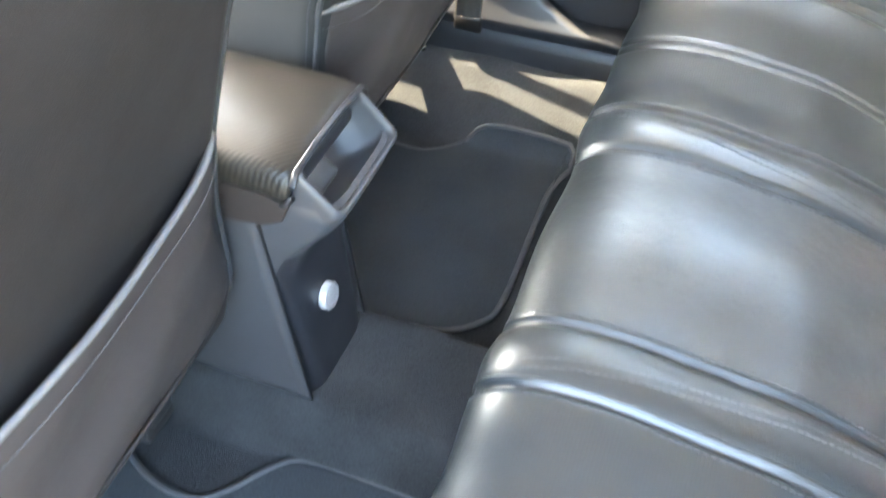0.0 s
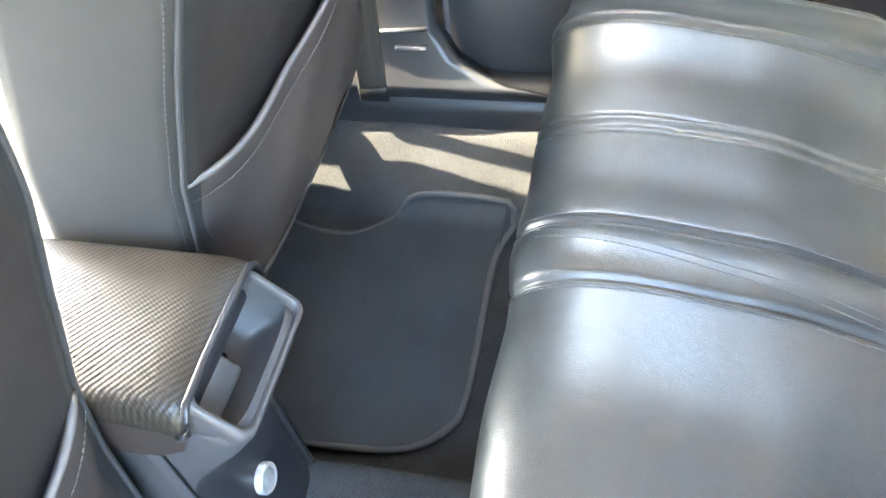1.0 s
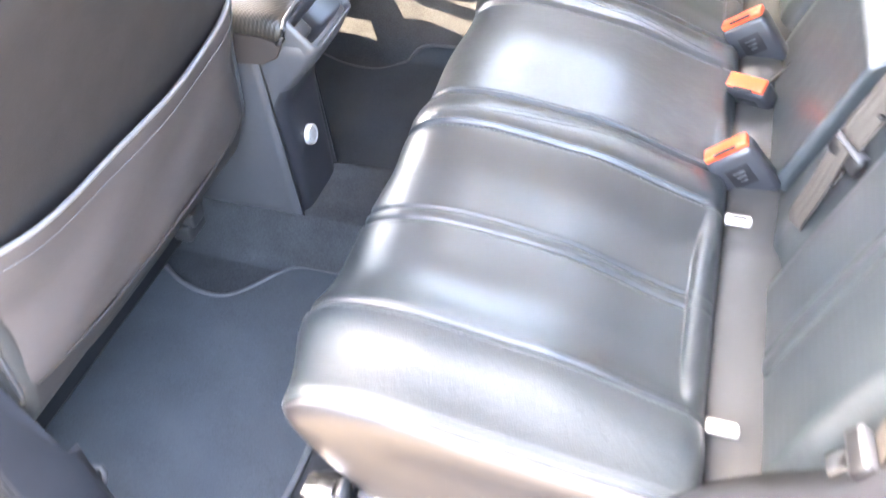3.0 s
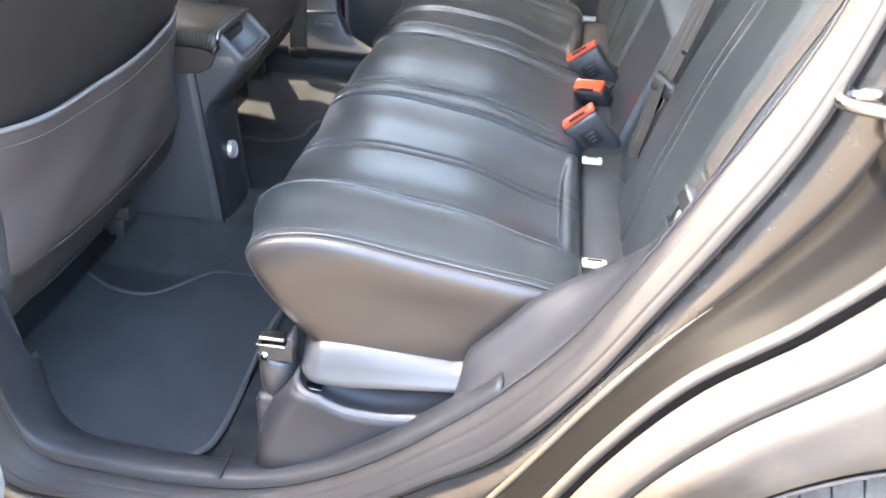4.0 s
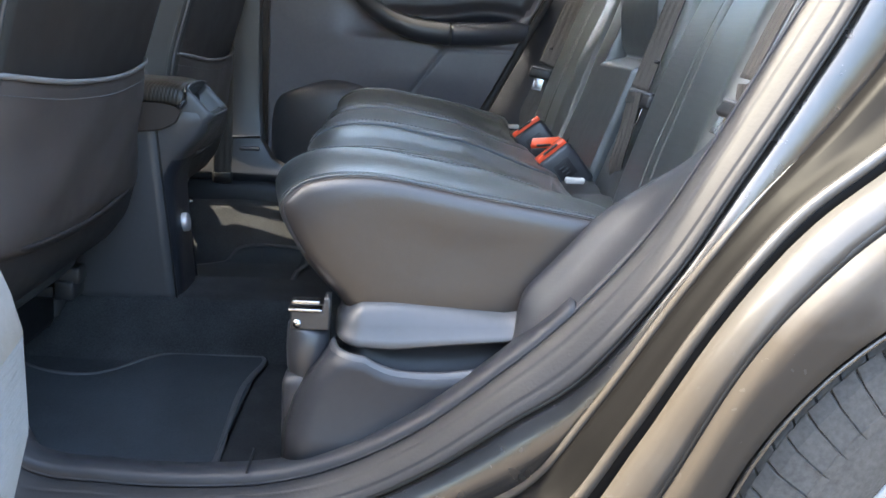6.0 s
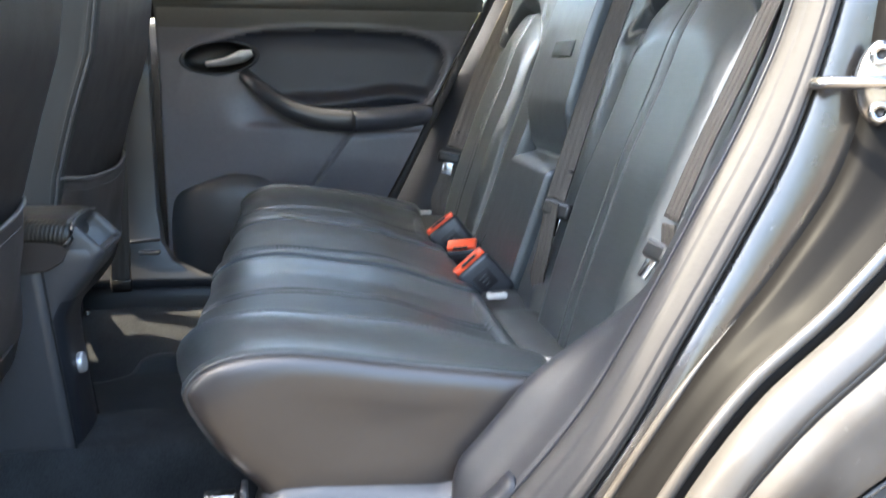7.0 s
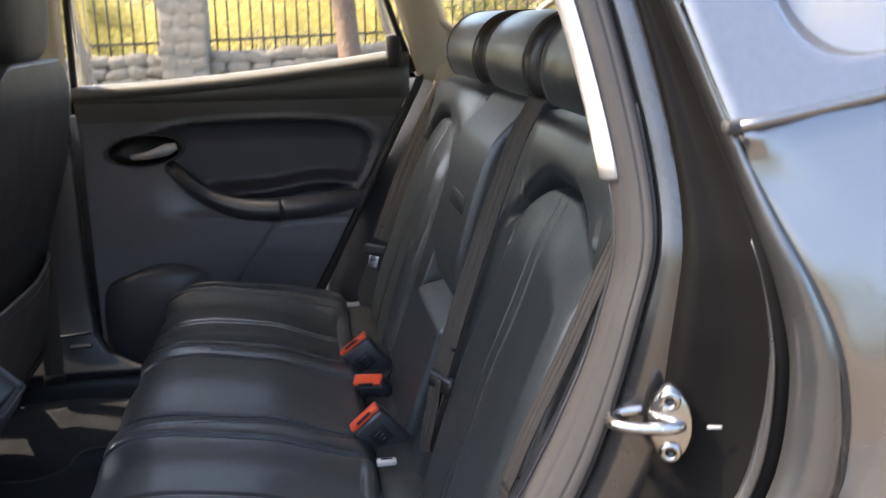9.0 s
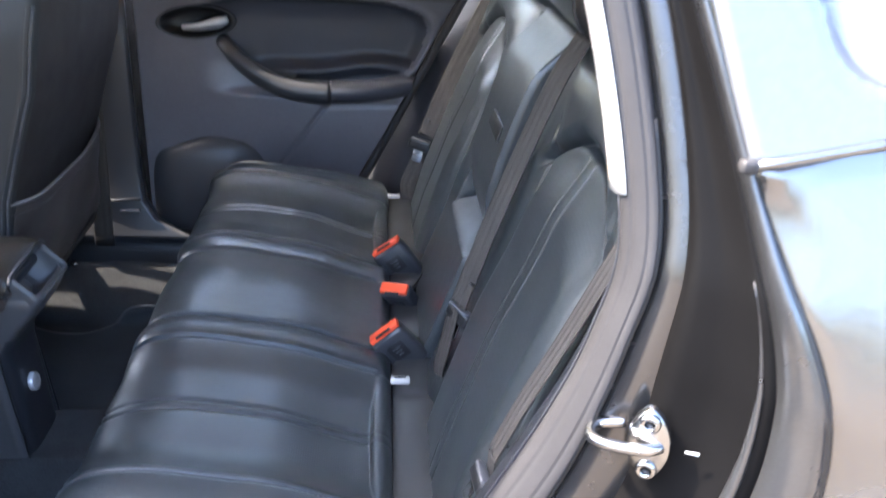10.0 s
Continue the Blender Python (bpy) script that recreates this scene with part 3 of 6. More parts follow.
thicken(part("rear_pillar_trim", far_patch([(0.540, 1.165), (0.655, 1.165), (0.500, 1.56), (0.405, 1.56)], TRIM_PALE, 0.0, 8, 16, 0.016), far, "pale plastic trim of the rear roof pillar"), 0.03)
thicken(part("lower_window_trim", far_patch([(0.575, 1.150), (1.30, 1.19), (1.20, 1.305), (0.60, 1.275)], TRIM_PALE, -0.004, 20, 6), far), 0.03)
thicken(part("rear_corner_trim", far_patch([(1.03, 1.28), (1.35, 1.25), (1.25, 1.56), (0.965, 1.485)], TRIM_PALE, -0.003, 8, 8), far), 0.03)
thicken(part("roof_edge_trim", far_patch([(-0.95, 1.528), (1.2, 1.512), (1.2, 1.60), (-0.95, 1.60)], LINER, 0.002, 40, 5, 0.0), far), 0.03)
bp = far_patch([(-0.355, 1.10), (-0.262, 1.10), (-0.228, 1.56), (-0.30, 1.56)], TRIM_PALE, -0.012, 6, 16, 0.012)
thicken(part("centre_pillar_trim", bp, far, "pale trim of the centre pillar"), 0.03)
# post widening the far pillar, added to keep sun off the bench
thicken(part("front_door_frame", far_patch([(-0.53, 1.06), (-0.352, 1.06), (-0.298, 1.57), (-0.46, 1.57)], BLACK, 0.02, 6, 16, 0.0), far, "black far front door post, added to keep sun off the bench"), 0.03)
for k, (dx, w) in enumerate(((-0.010, 0.006), (0.0, 0.006), (0.010, 0.006))):
    part("embossed_mark", box((w, 0.002, 0.010), TRIM_PALE, 0.0008, (0.455 + dx, 0.725 - float(lean(1.49)) - 0.016, 1.492)), far)
# dark lower half of the centre pillar, sweeping into the sill
lp = []
for z, x0, x1, y in ((1.115, -0.365, -0.262, 0.700), (0.95, -0.385, -0.262, 0.698), (0.78, -0.40, -0.262, 0.696), (0.66, -0.41, -0.260, 0.693), (0.585, -0.42, -0.252, 0.678), (0.54, -0.45, -0.222, 0.668), (0.505, -0.55, -0.15, 0.658), (0.487, -0.80, -0.02, 0.653)):
    lp.append([(x0 + (x1 - x0) * u, y - 0.008 * math.sin(math.pi * u), z) for u in np.linspace(0, 1, 14)])
thicken(part("lower_pillar_trim", loft(lp, PLASTIC_SMOOTH), far, "dark plastic lower pillar trim with a flared foot"), 0.06)
part("step", tube([(-0.405, 0.672, 0.590), (-0.33, 0.668, 0.588), (-0.262, 0.672, 0.592)], 0.006, PLASTIC_SMOOTH, 8, squash=0.6), far)
sl = []
for y, z in ((0.735, 0.497), (0.700, 0.497), (0.672, 0.492), (0.655, 0.478), (0.648, 0.46), (0.645, 0.42), (0.650, 0.39)):
    sl.append([(x, y, z + 0.02 * smooth(-0.1, 0.15, np.array(x)) * (z > 0.40)) for x in np.linspace(-1.9, 0.42, 60)])
thicken(part("sill_trim", loft(sl, PLASTIC_SMOOTH), far, "dark plastic sill trim"), 0.01)
# quarter trim behind the door
qt = []
for z in np.linspace(0.40, 1.19, 20):
    xr = 0.555 - (1.18 - z) * 0.50
    qt.append([(xr + u * (0.75 + 0.2 * z), 0.728 - 0.05 * u ** 0.5 + (0.02 if u == 0 else 0), z) for u in np.linspace(0, 1, 10)])
thicken(part("quarter_trim", loft(qt, PLASTIC), far, "dark plastic quarter trim beside the seat"), 0.02)
sea = np.array([(0.548 - (1.18 - z) * 0.50, 0.722, z) for z in np.linspace(0.45, 1.18, 30)])
part("door_seal", tube(sea, 0.010, RUBBER, 8), far, "black rubber door seal")

# ---- far rear door, closed ----
door = thing("door_1", None, "closed rear car door with dark panel, oval recess and armrest", "car door", kind="structure")


def door_x(z):
    return 0.535 - (1.18 - z) * 0.50


def door_y(x, z):
    y = 0.738 - 0.025 * smooth(1.02, 1.14, z) + 0.0 * x
    # long rounded recess above the armrest
    u, v = (x - 0.124 - 0.45 * (z - 1.0)) / 0.300, (z - 0.965) / 0.113
    inside = smooth(1.06, 0.90, (np.abs(u) ** 3.2 + np.abs(v) ** 3.0) ** (1 / 3.0))
    y = y + 0.022 * inside * smooth(-0.10, 0.05, x)
    cupo = ((x + 0.112) / 0.085) ** 2 + ((z - 1.013 - 0.07 * (x + 0.112)) / 0.036) ** 2
    y = y + 0.036 * smooth(1.0, 0.8, cupo)
    rim = bell((np.abs(u) ** 3.2 + np.abs(v) ** 3.0) ** (1 / 3.0), 1.05, 0.035)
    y = y - 0.011 * rim * smooth(-0.24, -0.05, x) * smooth(0.86, 0.92, z)
    # sloping ledge inside it
    y = y - 0.028 * inside * smooth(0.03, 0.0, np.abs(z - 0.905 - 0.02 * bell(x, 0.3, 0.1))) * smooth(0.0, 0.08, x)
    # swell of the lower door into the armrest
    y = y - 0.028 * smooth(0.93, 0.84, z) * smooth(0.62, 0.78, z) * smooth(-0.25, 0.15, x)
    # seam round the lower rear panel
    y = y + 0.008 * bell(z - 0.835 - 0.02 * (x - 0.3), 0, 0.004) * smooth(0.16, 0.18, x)
    y = y + 0.008 * bell((x - 0.165 - 0.7 * (z - 0.80)), 0, 0.005) * smooth(0.845, 0.83, z)
    return y


pan = []
for z in np.linspace(0.48, 1.135, 110):
    x1 = float(door_x(z))
    pan.append([(x, float(door_y(x, z)), z) for x in np.linspace(-0.252, x1, 120)])


def door_zone(c):
    """0: grey lower door, 1: darker zone inside the recess, 2: skin above it."""
    u, v = (c[0] - 0.124 - 0.45 * (c[2] - 1.0)) / 0.300, (c[2] - 0.965) / 0.113
    bar = np.interp(c[0], [-0.06, -0.03, 0.0, 0.05, 0.11, 0.20], [0.985, 0.955, 0.925, 0.895, 0.875, 0.868])
    if (abs(u) ** 3.2 + abs(v) ** 3.0) ** (1 / 3.0) < 1.0 and c[2] > bar:
        return 1
    return 2 if c[2] > 1.083 else 0


thicken(part("panel", loft(pan, [PLASTIC_DOOR, DOOR_DARK, DOOR_TOP], pick=door_zone), door), 0.012)
top = []
for dy, dz in ((0.742, -0.005), (0.712, 0.002), (0.700, 0.012), (0.700, 0.024), (0.712, 0.034), (0.74, 0.037), (0.765, 0.034)):
    top.append([(x, dy, 1.128 + dz + 0.078 * (x + 0.25) / 0.77 * (0.4 + 0.6 * (x + 0.25) / 0.77)) for x in np.linspace(-0.252, 0.515, 40)])
part("top_rail", loft(top, DOOR_TOP), door, "grey-black padded top rail of the door")
# fill between the panel's top edge and the rail
fl = []
for k in range(3):
    fl.append([(x, 0.713 - 0.002 * k, 1.125 + k / 2 * (0.016 + 0.078 * (x + 0.25) / 0.77 * (0.4 + 0.6 * (x + 0.25) / 0.77))) for x in np.linspace(-0.252, 0.515, 40)])
thicken(part("upper_panel", loft(fl, DOOR_TOP), door), 0.01)
# oval recess rim, cup and lever
hc = (-0.112, 1.013)
oval = [(0.085 * math.cos(a), 0.036 * math.sin(a) + 0.006 * math.cos(a)) for a in np.linspace(0, 2 * math.pi, 40, endpoint=False)]
cup = []
for k, dy in ((1.10, 0.0), (1.06, -0.006), (1.0, -0.007), (0.94, -0.001), (0.86, 0.020), (0.5, 0.026), (0.05, 0.027)):
    cup.append([(hc[0] + k * a, 0.736 + dy, hc[1] + k * b) for a, b in oval])
part("handle_cup", loft(cup, [PLASTIC_SMOOTH, BLACK], closed=True, pick=lambda c: 1 if c[1] > 0.737 else 0), door, "oval black handle recess")
lev = curve([(-0.142, 0.738, 0.998), (-0.10, 0.724, 1.004), (-0.060, 0.716, 1.016), (-0.036, 0.718, 1.024)], 24)
lever = part("handle", tube(lev, np.interp(np.linspace(0, 1, 24), [0, 0.4, 0.8, 1], [0.009, 0.013, 0.019, 0.011]), LEVER, 10, squash=0.75), door, "silver inner door handle lever")
# pull bar of the armrest
arm = curve([(-0.055, 0.742, 0.972), (-0.035, 0.718, 0.955), (0.00, 0.700, 0.925), (0.05, 0.690, 0.895), (0.11, 0.686, 0.875), (0.18, 0.688, 0.868), (0.195, 0.690, 0.868)], 40)
part("armrest", tube(arm, np.interp(np.linspace(0, 1, 40), [0, 0.3, 0.7, 1], [0.017, 0.021, 0.027, 0.029]), PLASTIC_SMOOTH, 14, squash=1.0), door, "dark padded pull armrest")
arm2 = curve([(0.197, 0.694, 0.868), (0.28, 0.700, 0.872), (0.36, 0.722, 0.880), (0.395, 0.745, 0.884)], 24)
part("armrest", tube(arm2, np.interp(np.linspace(0, 1, 24), [0, 0.8, 1], [0.029, 0.028, 0.02]), DOOR_DARK, 14), door)
part("window_switch", box((0.03, 0.014, 0.006), BLACK, 0.002, (0.105, 0.698, 0.905)), door)
# bulging speaker pocket at the foot of the door
sp_ = []
for z, w, d in matched(((0.482, 0.110, 0.014), (0.50, 0.122, 0.034), (0.57, 0.130, 0.052), (0.64, 0.130, 0.054), (0.685, 0.126, 0.050), (0.712, 0.118, 0.042), (0.728, 0.104, 0.030), (0.736, 0.080, 0.016), (0.739, 0.045, 0.004)), 70):
    sp_.append([(-0.100 + 1.12 * w * math.copysign(abs(u) ** 0.9, u), 0.742 - d * (1 - abs(u) ** 2.0) ** 0.8, z - 0.020 * u * u + 0.012 * u) for u in np.linspace(-1, 1, 48)])
part("speaker_pocket", loft(sp_, CONSOLE_GREY), door, "dark bulging map pocket at the foot of the door")
dk = thing("window_2", None, "clear side window of the far rear door", "window", kind="structure")
thicken(part("pane", far_patch([(-0.245, 1.12), (0.535, 1.17), (0.40, 1.54), (-0.225, 1.54)], GLASS, 0.022, 20, 16, 0.0), dk), 0.004).visible_shadow = False
fr = curve([(-0.256, 1.10), (-0.232, 1.40), (-0.218, 1.505), (-0.19, 1.534), (0.10, 1.545), (0.36, 1.540), (0.40, 1.512), (0.465, 1.34), (0.528, 1.185)], 90)
part("window_frame", tube([(x, 0.738 - float(lean(z)), z) for x, z in fr], 0.008, BLACK, 8), dk, "black rubber window channel")
part("run_channel", box((0.034, 0.03, 0.075), BLACK, 0.006, (0.478, 0.712, 1.235)), dk, "black plastic corner block of the window")
dq = thing("window_3", None, "clear far rear quarter window", "window", kind="structure")
thicken(part("pane", far_patch([(0.585, 1.22), (1.2, 1.22), (1.10, 1.54), (0.49, 1.54)], GLASS, 0.022, 14, 10, 0.0), dq), 0.004).visible_shadow = False
fq = curve([(0.598, 1.292), (0.570, 1.335), (0.523, 1.46), (0.516, 1.495), (0.535, 1.512), (0.70, 1.508), (0.90, 1.485), (0.965, 1.465), (0.96, 1.445), (0.86, 1.35), (0.76, 1.283), (0.68, 1.274)], 90, True)
part("window_frame", tube([(x, 0.728 - float(lean(z)), z) for x, z in fq], 0.010, TRIM_PALE, 8, closed=True), dq)
# outer skin of the far side, below the windows
ou = []
for z in (0.18, 0.30, 0.5, 0.8, 1.0, 1.08, 1.10):
    ou.append([(x, 0.80 + 0.045 * math.sin(min(1, z) * 2.2), z) for x in np.linspace(-1.9, 1.9, 30)])
thicken(part("outer_skin", loft(ou, PAINT), far), 0.004)

# ---- grab handle on the far roof edge ----
gh = thing("grab_handle", None, "beige folding grab handle on the headliner", "grab handle")
gp = curve([(0.022, 0.545, 1.556), (0.028, 0.528, 1.556), (0.055, 0.490, 1.572), (0.108, 0.472, 1.580), (0.160, 0.490, 1.572), (0.190, 0.528, 1.556), (0.196, 0.545, 1.556)], 40)
part("grip", tube(gp, 0.0135 + 0.004 * np.abs(np.linspace(-1, 1, 40)) ** 4, HANDLE_BEIGE, 12, squash=0.8), gh)
for x in (0.026, 0.192):
    part("mount", box((0.03, 0.022, 0.026), HANDLE_BEIGE, 0.006, (x, 0.540, 1.562)), gh)
part("coat_hook", box((0.012, 0.016, 0.02), HANDLE_BEIGE, 0.004, (0.170, 0.515, 1.565)), gh)

# ---- closing walls of the cabin ----
tail = thing("wall_rear", None, "tailgate with rear window", "tailgate", kind="structure")
part("lower", box((0.04, 1.3, 0.85), PLASTIC, 0.01, (1.45, 0, 0.73)), tail)
for s in (-1, 1):
    part("upper", box((0.04, 0.10, 0.42), TRIM_PALE, 0.01, (1.43, 0.60 * s, 1.35)), tail)
part("header", box((0.04, 1.2, 0.06), TRIM_PALE, 0.01, (1.40, 0, 1.59)), tail)
thing("boot_floor", box((0.86, 1.3, 0.03), CARPET, 0.005, (1.03, 0, 0.72)), "dark boot floor behind the bench", "boot floor", kind="structure")
near_low = thing("wall_near", None, "near cabin side ahead of and behind the doorway", "body side", kind="structure")
part("front_door_panel", box((1.45, 0.05, 0.62), PLASTIC, 0.01, (-1.12, -0.72, 0.74)), near_low)
part("boot_side", box((0.75, 0.04, 0.75), PLASTIC, 0.01, (1.08, -0.62, 0.87)), near_low)
npil = []
for z, x0, x1, y in ((0.36, -0.48, -0.345, -0.695), (0.50, -0.45, -0.36, -0.695), (0.8, -0.44, -0.36, -0.695), (1.1, -0.43, -0.35, -0.695), (1.35, -0.40, -0.335, -0.625), (1.55, -0.38, -0.31, -0.565)):
    npil.append([(x0 + (x1 - x0) * u, y - 0.01 + 0.03 * math.sin(math.pi * u), z) for u in np.linspace(0, 1, 8)])
thicken(part("centre_pillar", loft(npil, [PLASTIC_SMOOTH, TRIM_PALE], pick=lambda c: 1 if c[2] > 1.1 else 0), near_low, "trim of the near centre pillar"), 0.02)
thing("dashboard", box((0.45, 1.36, 0.30), PLASTIC, 0.06, (-1.45, 0, 0.88)), "dark dashboard at the front of the cabin", "dashboard", kind="structure")
thing("wall_front", box((0.05, 1.4, 0.65), CARPET, 0.01, (-1.75, 0, 0.55)), "front bulkhead of the cabin", "bulkhead", kind="structure")
thing("far_front_door", box((1.25, 0.05, 0.70), PLASTIC, 0.015, (-1.02, 0.805, 0.74)), "dark panel of the far front door", "car door", kind="structure")

# ---- rear bench: cushion ----
SEAMS = (-0.50, -0.352, -0.333, -0.188, -0.120, 0.120, 0.188, 0.333, 0.352, 0.50)


def cushion_top(x, y):
    """Height added to the cushion's upper face: puffed strips between sewn grooves."""
    a = abs(y)
    h = 0.006 * bell(a, 0.155, 0.028) - 0.010 * smooth(0.19, 0.27, np.array(a)) * smooth(0.50, 0.42, np.array(a)) + 0.010 * bell(a, 0.515, 0.035) - 0.006 * smooth(0.53, 0.60, np.array(a))
    h = h + 0.004 * (1 - smooth(0.0, 0.12, np.array(a))) - 0.022 * float(smooth(0.16, 0.31, np.array(x))) * smooth(0.57, 0.47, np.array(a))
    for s in SEAMS:
        w = 0.0045 if abs(abs(s) - 0.3425) > 0.02 else 0.0030
        d = 0.0060 if abs(s) in (0.120, 0.188, 0.50) else 0.0030
        h = h - d * bell(y, s, w)
    h = h + 0.0022 * math.sin(23 * y + 9 * x) * math.sin(14 * x - 5 * y)
    return float(h)


def cushion_ring(y, inset=0.0, n=96):
    fwd = 0.012 * float(bell(abs(y), 0.34, 0.14))
    p = curve([(0.045, 0.568), (0.012, 0.590), (-0.024 - fwd, 0.630), (-0.050 - fwd, 0.676), (-0.047 - fwd, 0.702), (-0.016, 0.723), (0.05, 0.729), (0.15, 0.716), (0.25, 0.701), (0.315, 0.688), (0.336, 0.672),
               (0.338, 0.63), (0.31, 0.575), (0.17, 0.560)], n, True)
    c = np.array((0.14, 0.645))
    nx = np.gradient(p, axis=0)
    nrm = np.stack([-nx[:, 1], nx[:, 0]], 1)
    nrm /= np.linalg.norm(nrm, axis=1)[:, None] + 1e-9
    sign = np.sign(((p - c) * nrm).sum(1))[:, None]
    nrm = nrm * sign
    out = []
    for q, m in zip(p, nrm):
        topness = float(smooth(-0.2, 0.7, m[1])) + 0.65 * float(smooth(0.3, 0.9, -m[0])) * (1 - float(smooth(-0.2, 0.7, m[1])))
        h = cushion_top(q[0], y) * min(1, topness)
        z = q + m * (h - inset)
        out.append((z[0], y, z[1]))
    return out


ys = set(np.linspace(-0.60, 0.60, 121))
for s in SEAMS:
    ys |= {s + d for d in (-0.008, -0.005, -0.0025, 0, 0.0025, 0.005, 0.008)}
ys = sorted(ys)


def end_ring(y, k):
    """The cushion's outline shrunk towards its middle, for the end face."""
    r = np.array(cushion_ring(math.copysign(0.60, y)))
    c = np.array((0.14, 0.0, 0.645))
    r = c + (r - c) * (k, 1, k)
    r[:, 1] = y
    return r.tolist()


rings = [end_ring(y, k) for y, k in ((-0.616, 0.10), (-0.618, 0.40), (-0.619, 0.70), (-0.617, 0.86), (-0.613, 0.94), (-0.606, 0.983), (-0.603, 0.978))]
rings += [cushion_ring(y) for y in ys]
rings += [end_ring(y, k) for y, k in ((0.603, 0.978), (0.606, 0.983), (0.613, 0.94), (0.617, 0.86), (0.619, 0.70), (0.618, 0.40), (0.616, 0.10))]


def cushion_mat(c):
    if abs(c[1]) > 0.6045:
        return 2
    if 0.19 < abs(c[1]) < 0.498 and not 0.334 < abs(c[1]) < 0.351 and c[2] > 0.585 and c[0] < 0.325:
        return 1
    return 0


bench = thing("rear_bench", None, "black leather three-place rear bench cushion with sewn panels", "car seat")
part("cushion", loft(rings, [LEATHER, PERFORATED, LEATHER_SIDE], closed=True, caps=True, pick=cushion_mat), bench)


def on_cushion(y, i0, i1, lift=0.0):
    r = np.array(cushion_ring(y))
    seg = r[i0:i1].copy()
    seg[:, 2] += lift
    return seg


for s in (-0.500, -0.186, -0.118, 0.118, 0.186, 0.500):
    part("piping", tube(on_cushion(s + (0.004 if s < 0 else -0.004), 14, 58, -0.0004), 0.0016, LEATHER, 6), bench)


def stitches(path, every, length, r, mat):
    """Short thread dashes along a path, one mesh."""
    p = np.array(path, float)
    s = np.concatenate([[0], np.cumsum(np.linalg.norm(np.diff(p, axis=0), axis=1))])
    verts, faces = [], []
    u = 0.0
    while u + length < s[-1]:
        a = np.array([np.interp(u, s, p[:, j]) for j in range(3)])
        b = np.array([np.interp(u + length, s, p[:, j]) for j in range(3)])
        t = (b - a) / (np.linalg.norm(b - a) + 1e-9)
        v = np.cross(t, (0.2, 0.5, 0.84))
        v /= np.linalg.norm(v) + 1e-9
        w = np.cross(t, v)
        k = len(verts)
        for e in (a, b):
            verts += [e + v * r, e + w * r, e - v * r, e - w * r]
        faces += [(k, k + 1, k + 5, k + 4), (k + 1, k + 2, k + 6, k + 5), (k + 2, k + 3, k + 7, k + 6), (k + 3, k, k + 4, k + 7), (k, k + 3, k + 2, k + 1), (k + 4, k + 5, k + 6, k + 7)]
        u += every
    return mesh_of(verts, faces, mat, flat=True)


for s in (-0.510, -0.196, -0.110, 0.110, 0.196, 0.510):
    part("stitching", stitches(on_cushion(s, 14, 58, 0.0006), 0.0065, 0.0045, 0.0006, THREAD), bench)
for s in (-1, 1):
    for off in (0.0, 0.009):
        line = [cushion_ring(s * (0.178 - off - 0.042 * f ** 0.8))[int(20 + 34 * f)] for f in np.linspace(0, 1, 18)]
        part("stitching", stitches(np.array(line) + (0, 0, 0.0003), 0.0065, 0.0045, 0.0006, THREAD), bench)
    for r in (np.array(cushion_ring(s * 0.594))[10:62], np.array(end_ring(s * 0.6095, 0.968))[10:62]):
        part("stitching", stitches(r + (0, 0, 0.0004), 0.0044, 0.0031, 0.0005, THREAD), bench)
    r = np.array(end_ring(s * 0.603, 0.985))
    part("edge_piping", tube(r[8:64], 0.0016, LEATHER, 8), bench)
rim = np.array(end_ring(-0.6172, 0.86))
part("seam", tube(np.concatenate([rim[82:], rim[:3]]), 0.0014, BLACK, 6), bench)
# flat pad between cushion and seat back
pad = []
for y in np.linspace(-0.60, 0.60, 60):
    e = smooth(0.60, 0.575, np.array(abs(y)))
    wav = 0.004 * math.sin(5 * y) - 0.008 * float(bell(abs(y), 0.205, 0.02))
    pad.append([(0.325, y, 0.60), (0.336, y, 0.640 + wav * e), (0.348, y, 0.652 * e + 0.63 * (1 - e) + wav), (0.385, y, 0.655 * e + 0.63 * (1 - e) + wav), (0.42, y, 0.648 + wav), (0.45, y, 0.62)])
thicken(part("rear_pad", loft(pad, SEAT_GREY), bench, "grey leather pad behind the cushion"), 0.02, np.array((0.2, 0, 2.0)))
# seat base below
sb = []
for x, z in ((0.06, 0.58), (0.035, 0.54), (0.045, 0.45), (0.06, 0.36), (0.06, 0.28)):
    sb.append([(x, y, z) for y in np.linspace(-0.60, 0.64, 30)])
thicken(part("base", loft(sb, CARPET), bench, "dark carpeted seat base"), 0.02, np.array((-1.0, 0, 0.5)))

# white anchor guides at the cushion's rear edge
for y in (-0.502, -0.205, 0.205, 0.554):
    g = thing("anchor_guide", None, "white plastic child-seat anchor guide behind the cushion", "anchor guide", group="anchor guides of the bench")
    part("frame", box((0.030, 0.013, 0.010), SEAL_CLOTH, 0.003, (0.352, y, 0.664)), g)
    part("slot", box((0.018, 0.004, 0.004), BLACK, 0.001, (0.352, y, 0.6680)), g)

# ---- rear bench: seat back ----
B0, BA = np.array((0.412, 0.625)), radians(18.2)
BUP, BN = np.array((math.sin(BA), math.cos(BA))), np.array((-math.cos(BA), math.sin(BA)))


def back_point(y, s, d):
    q = B0 + BUP * s + BN * d
    return (q[0], y, q[1])


BACK_SEAMS = (0.392, 0.421)


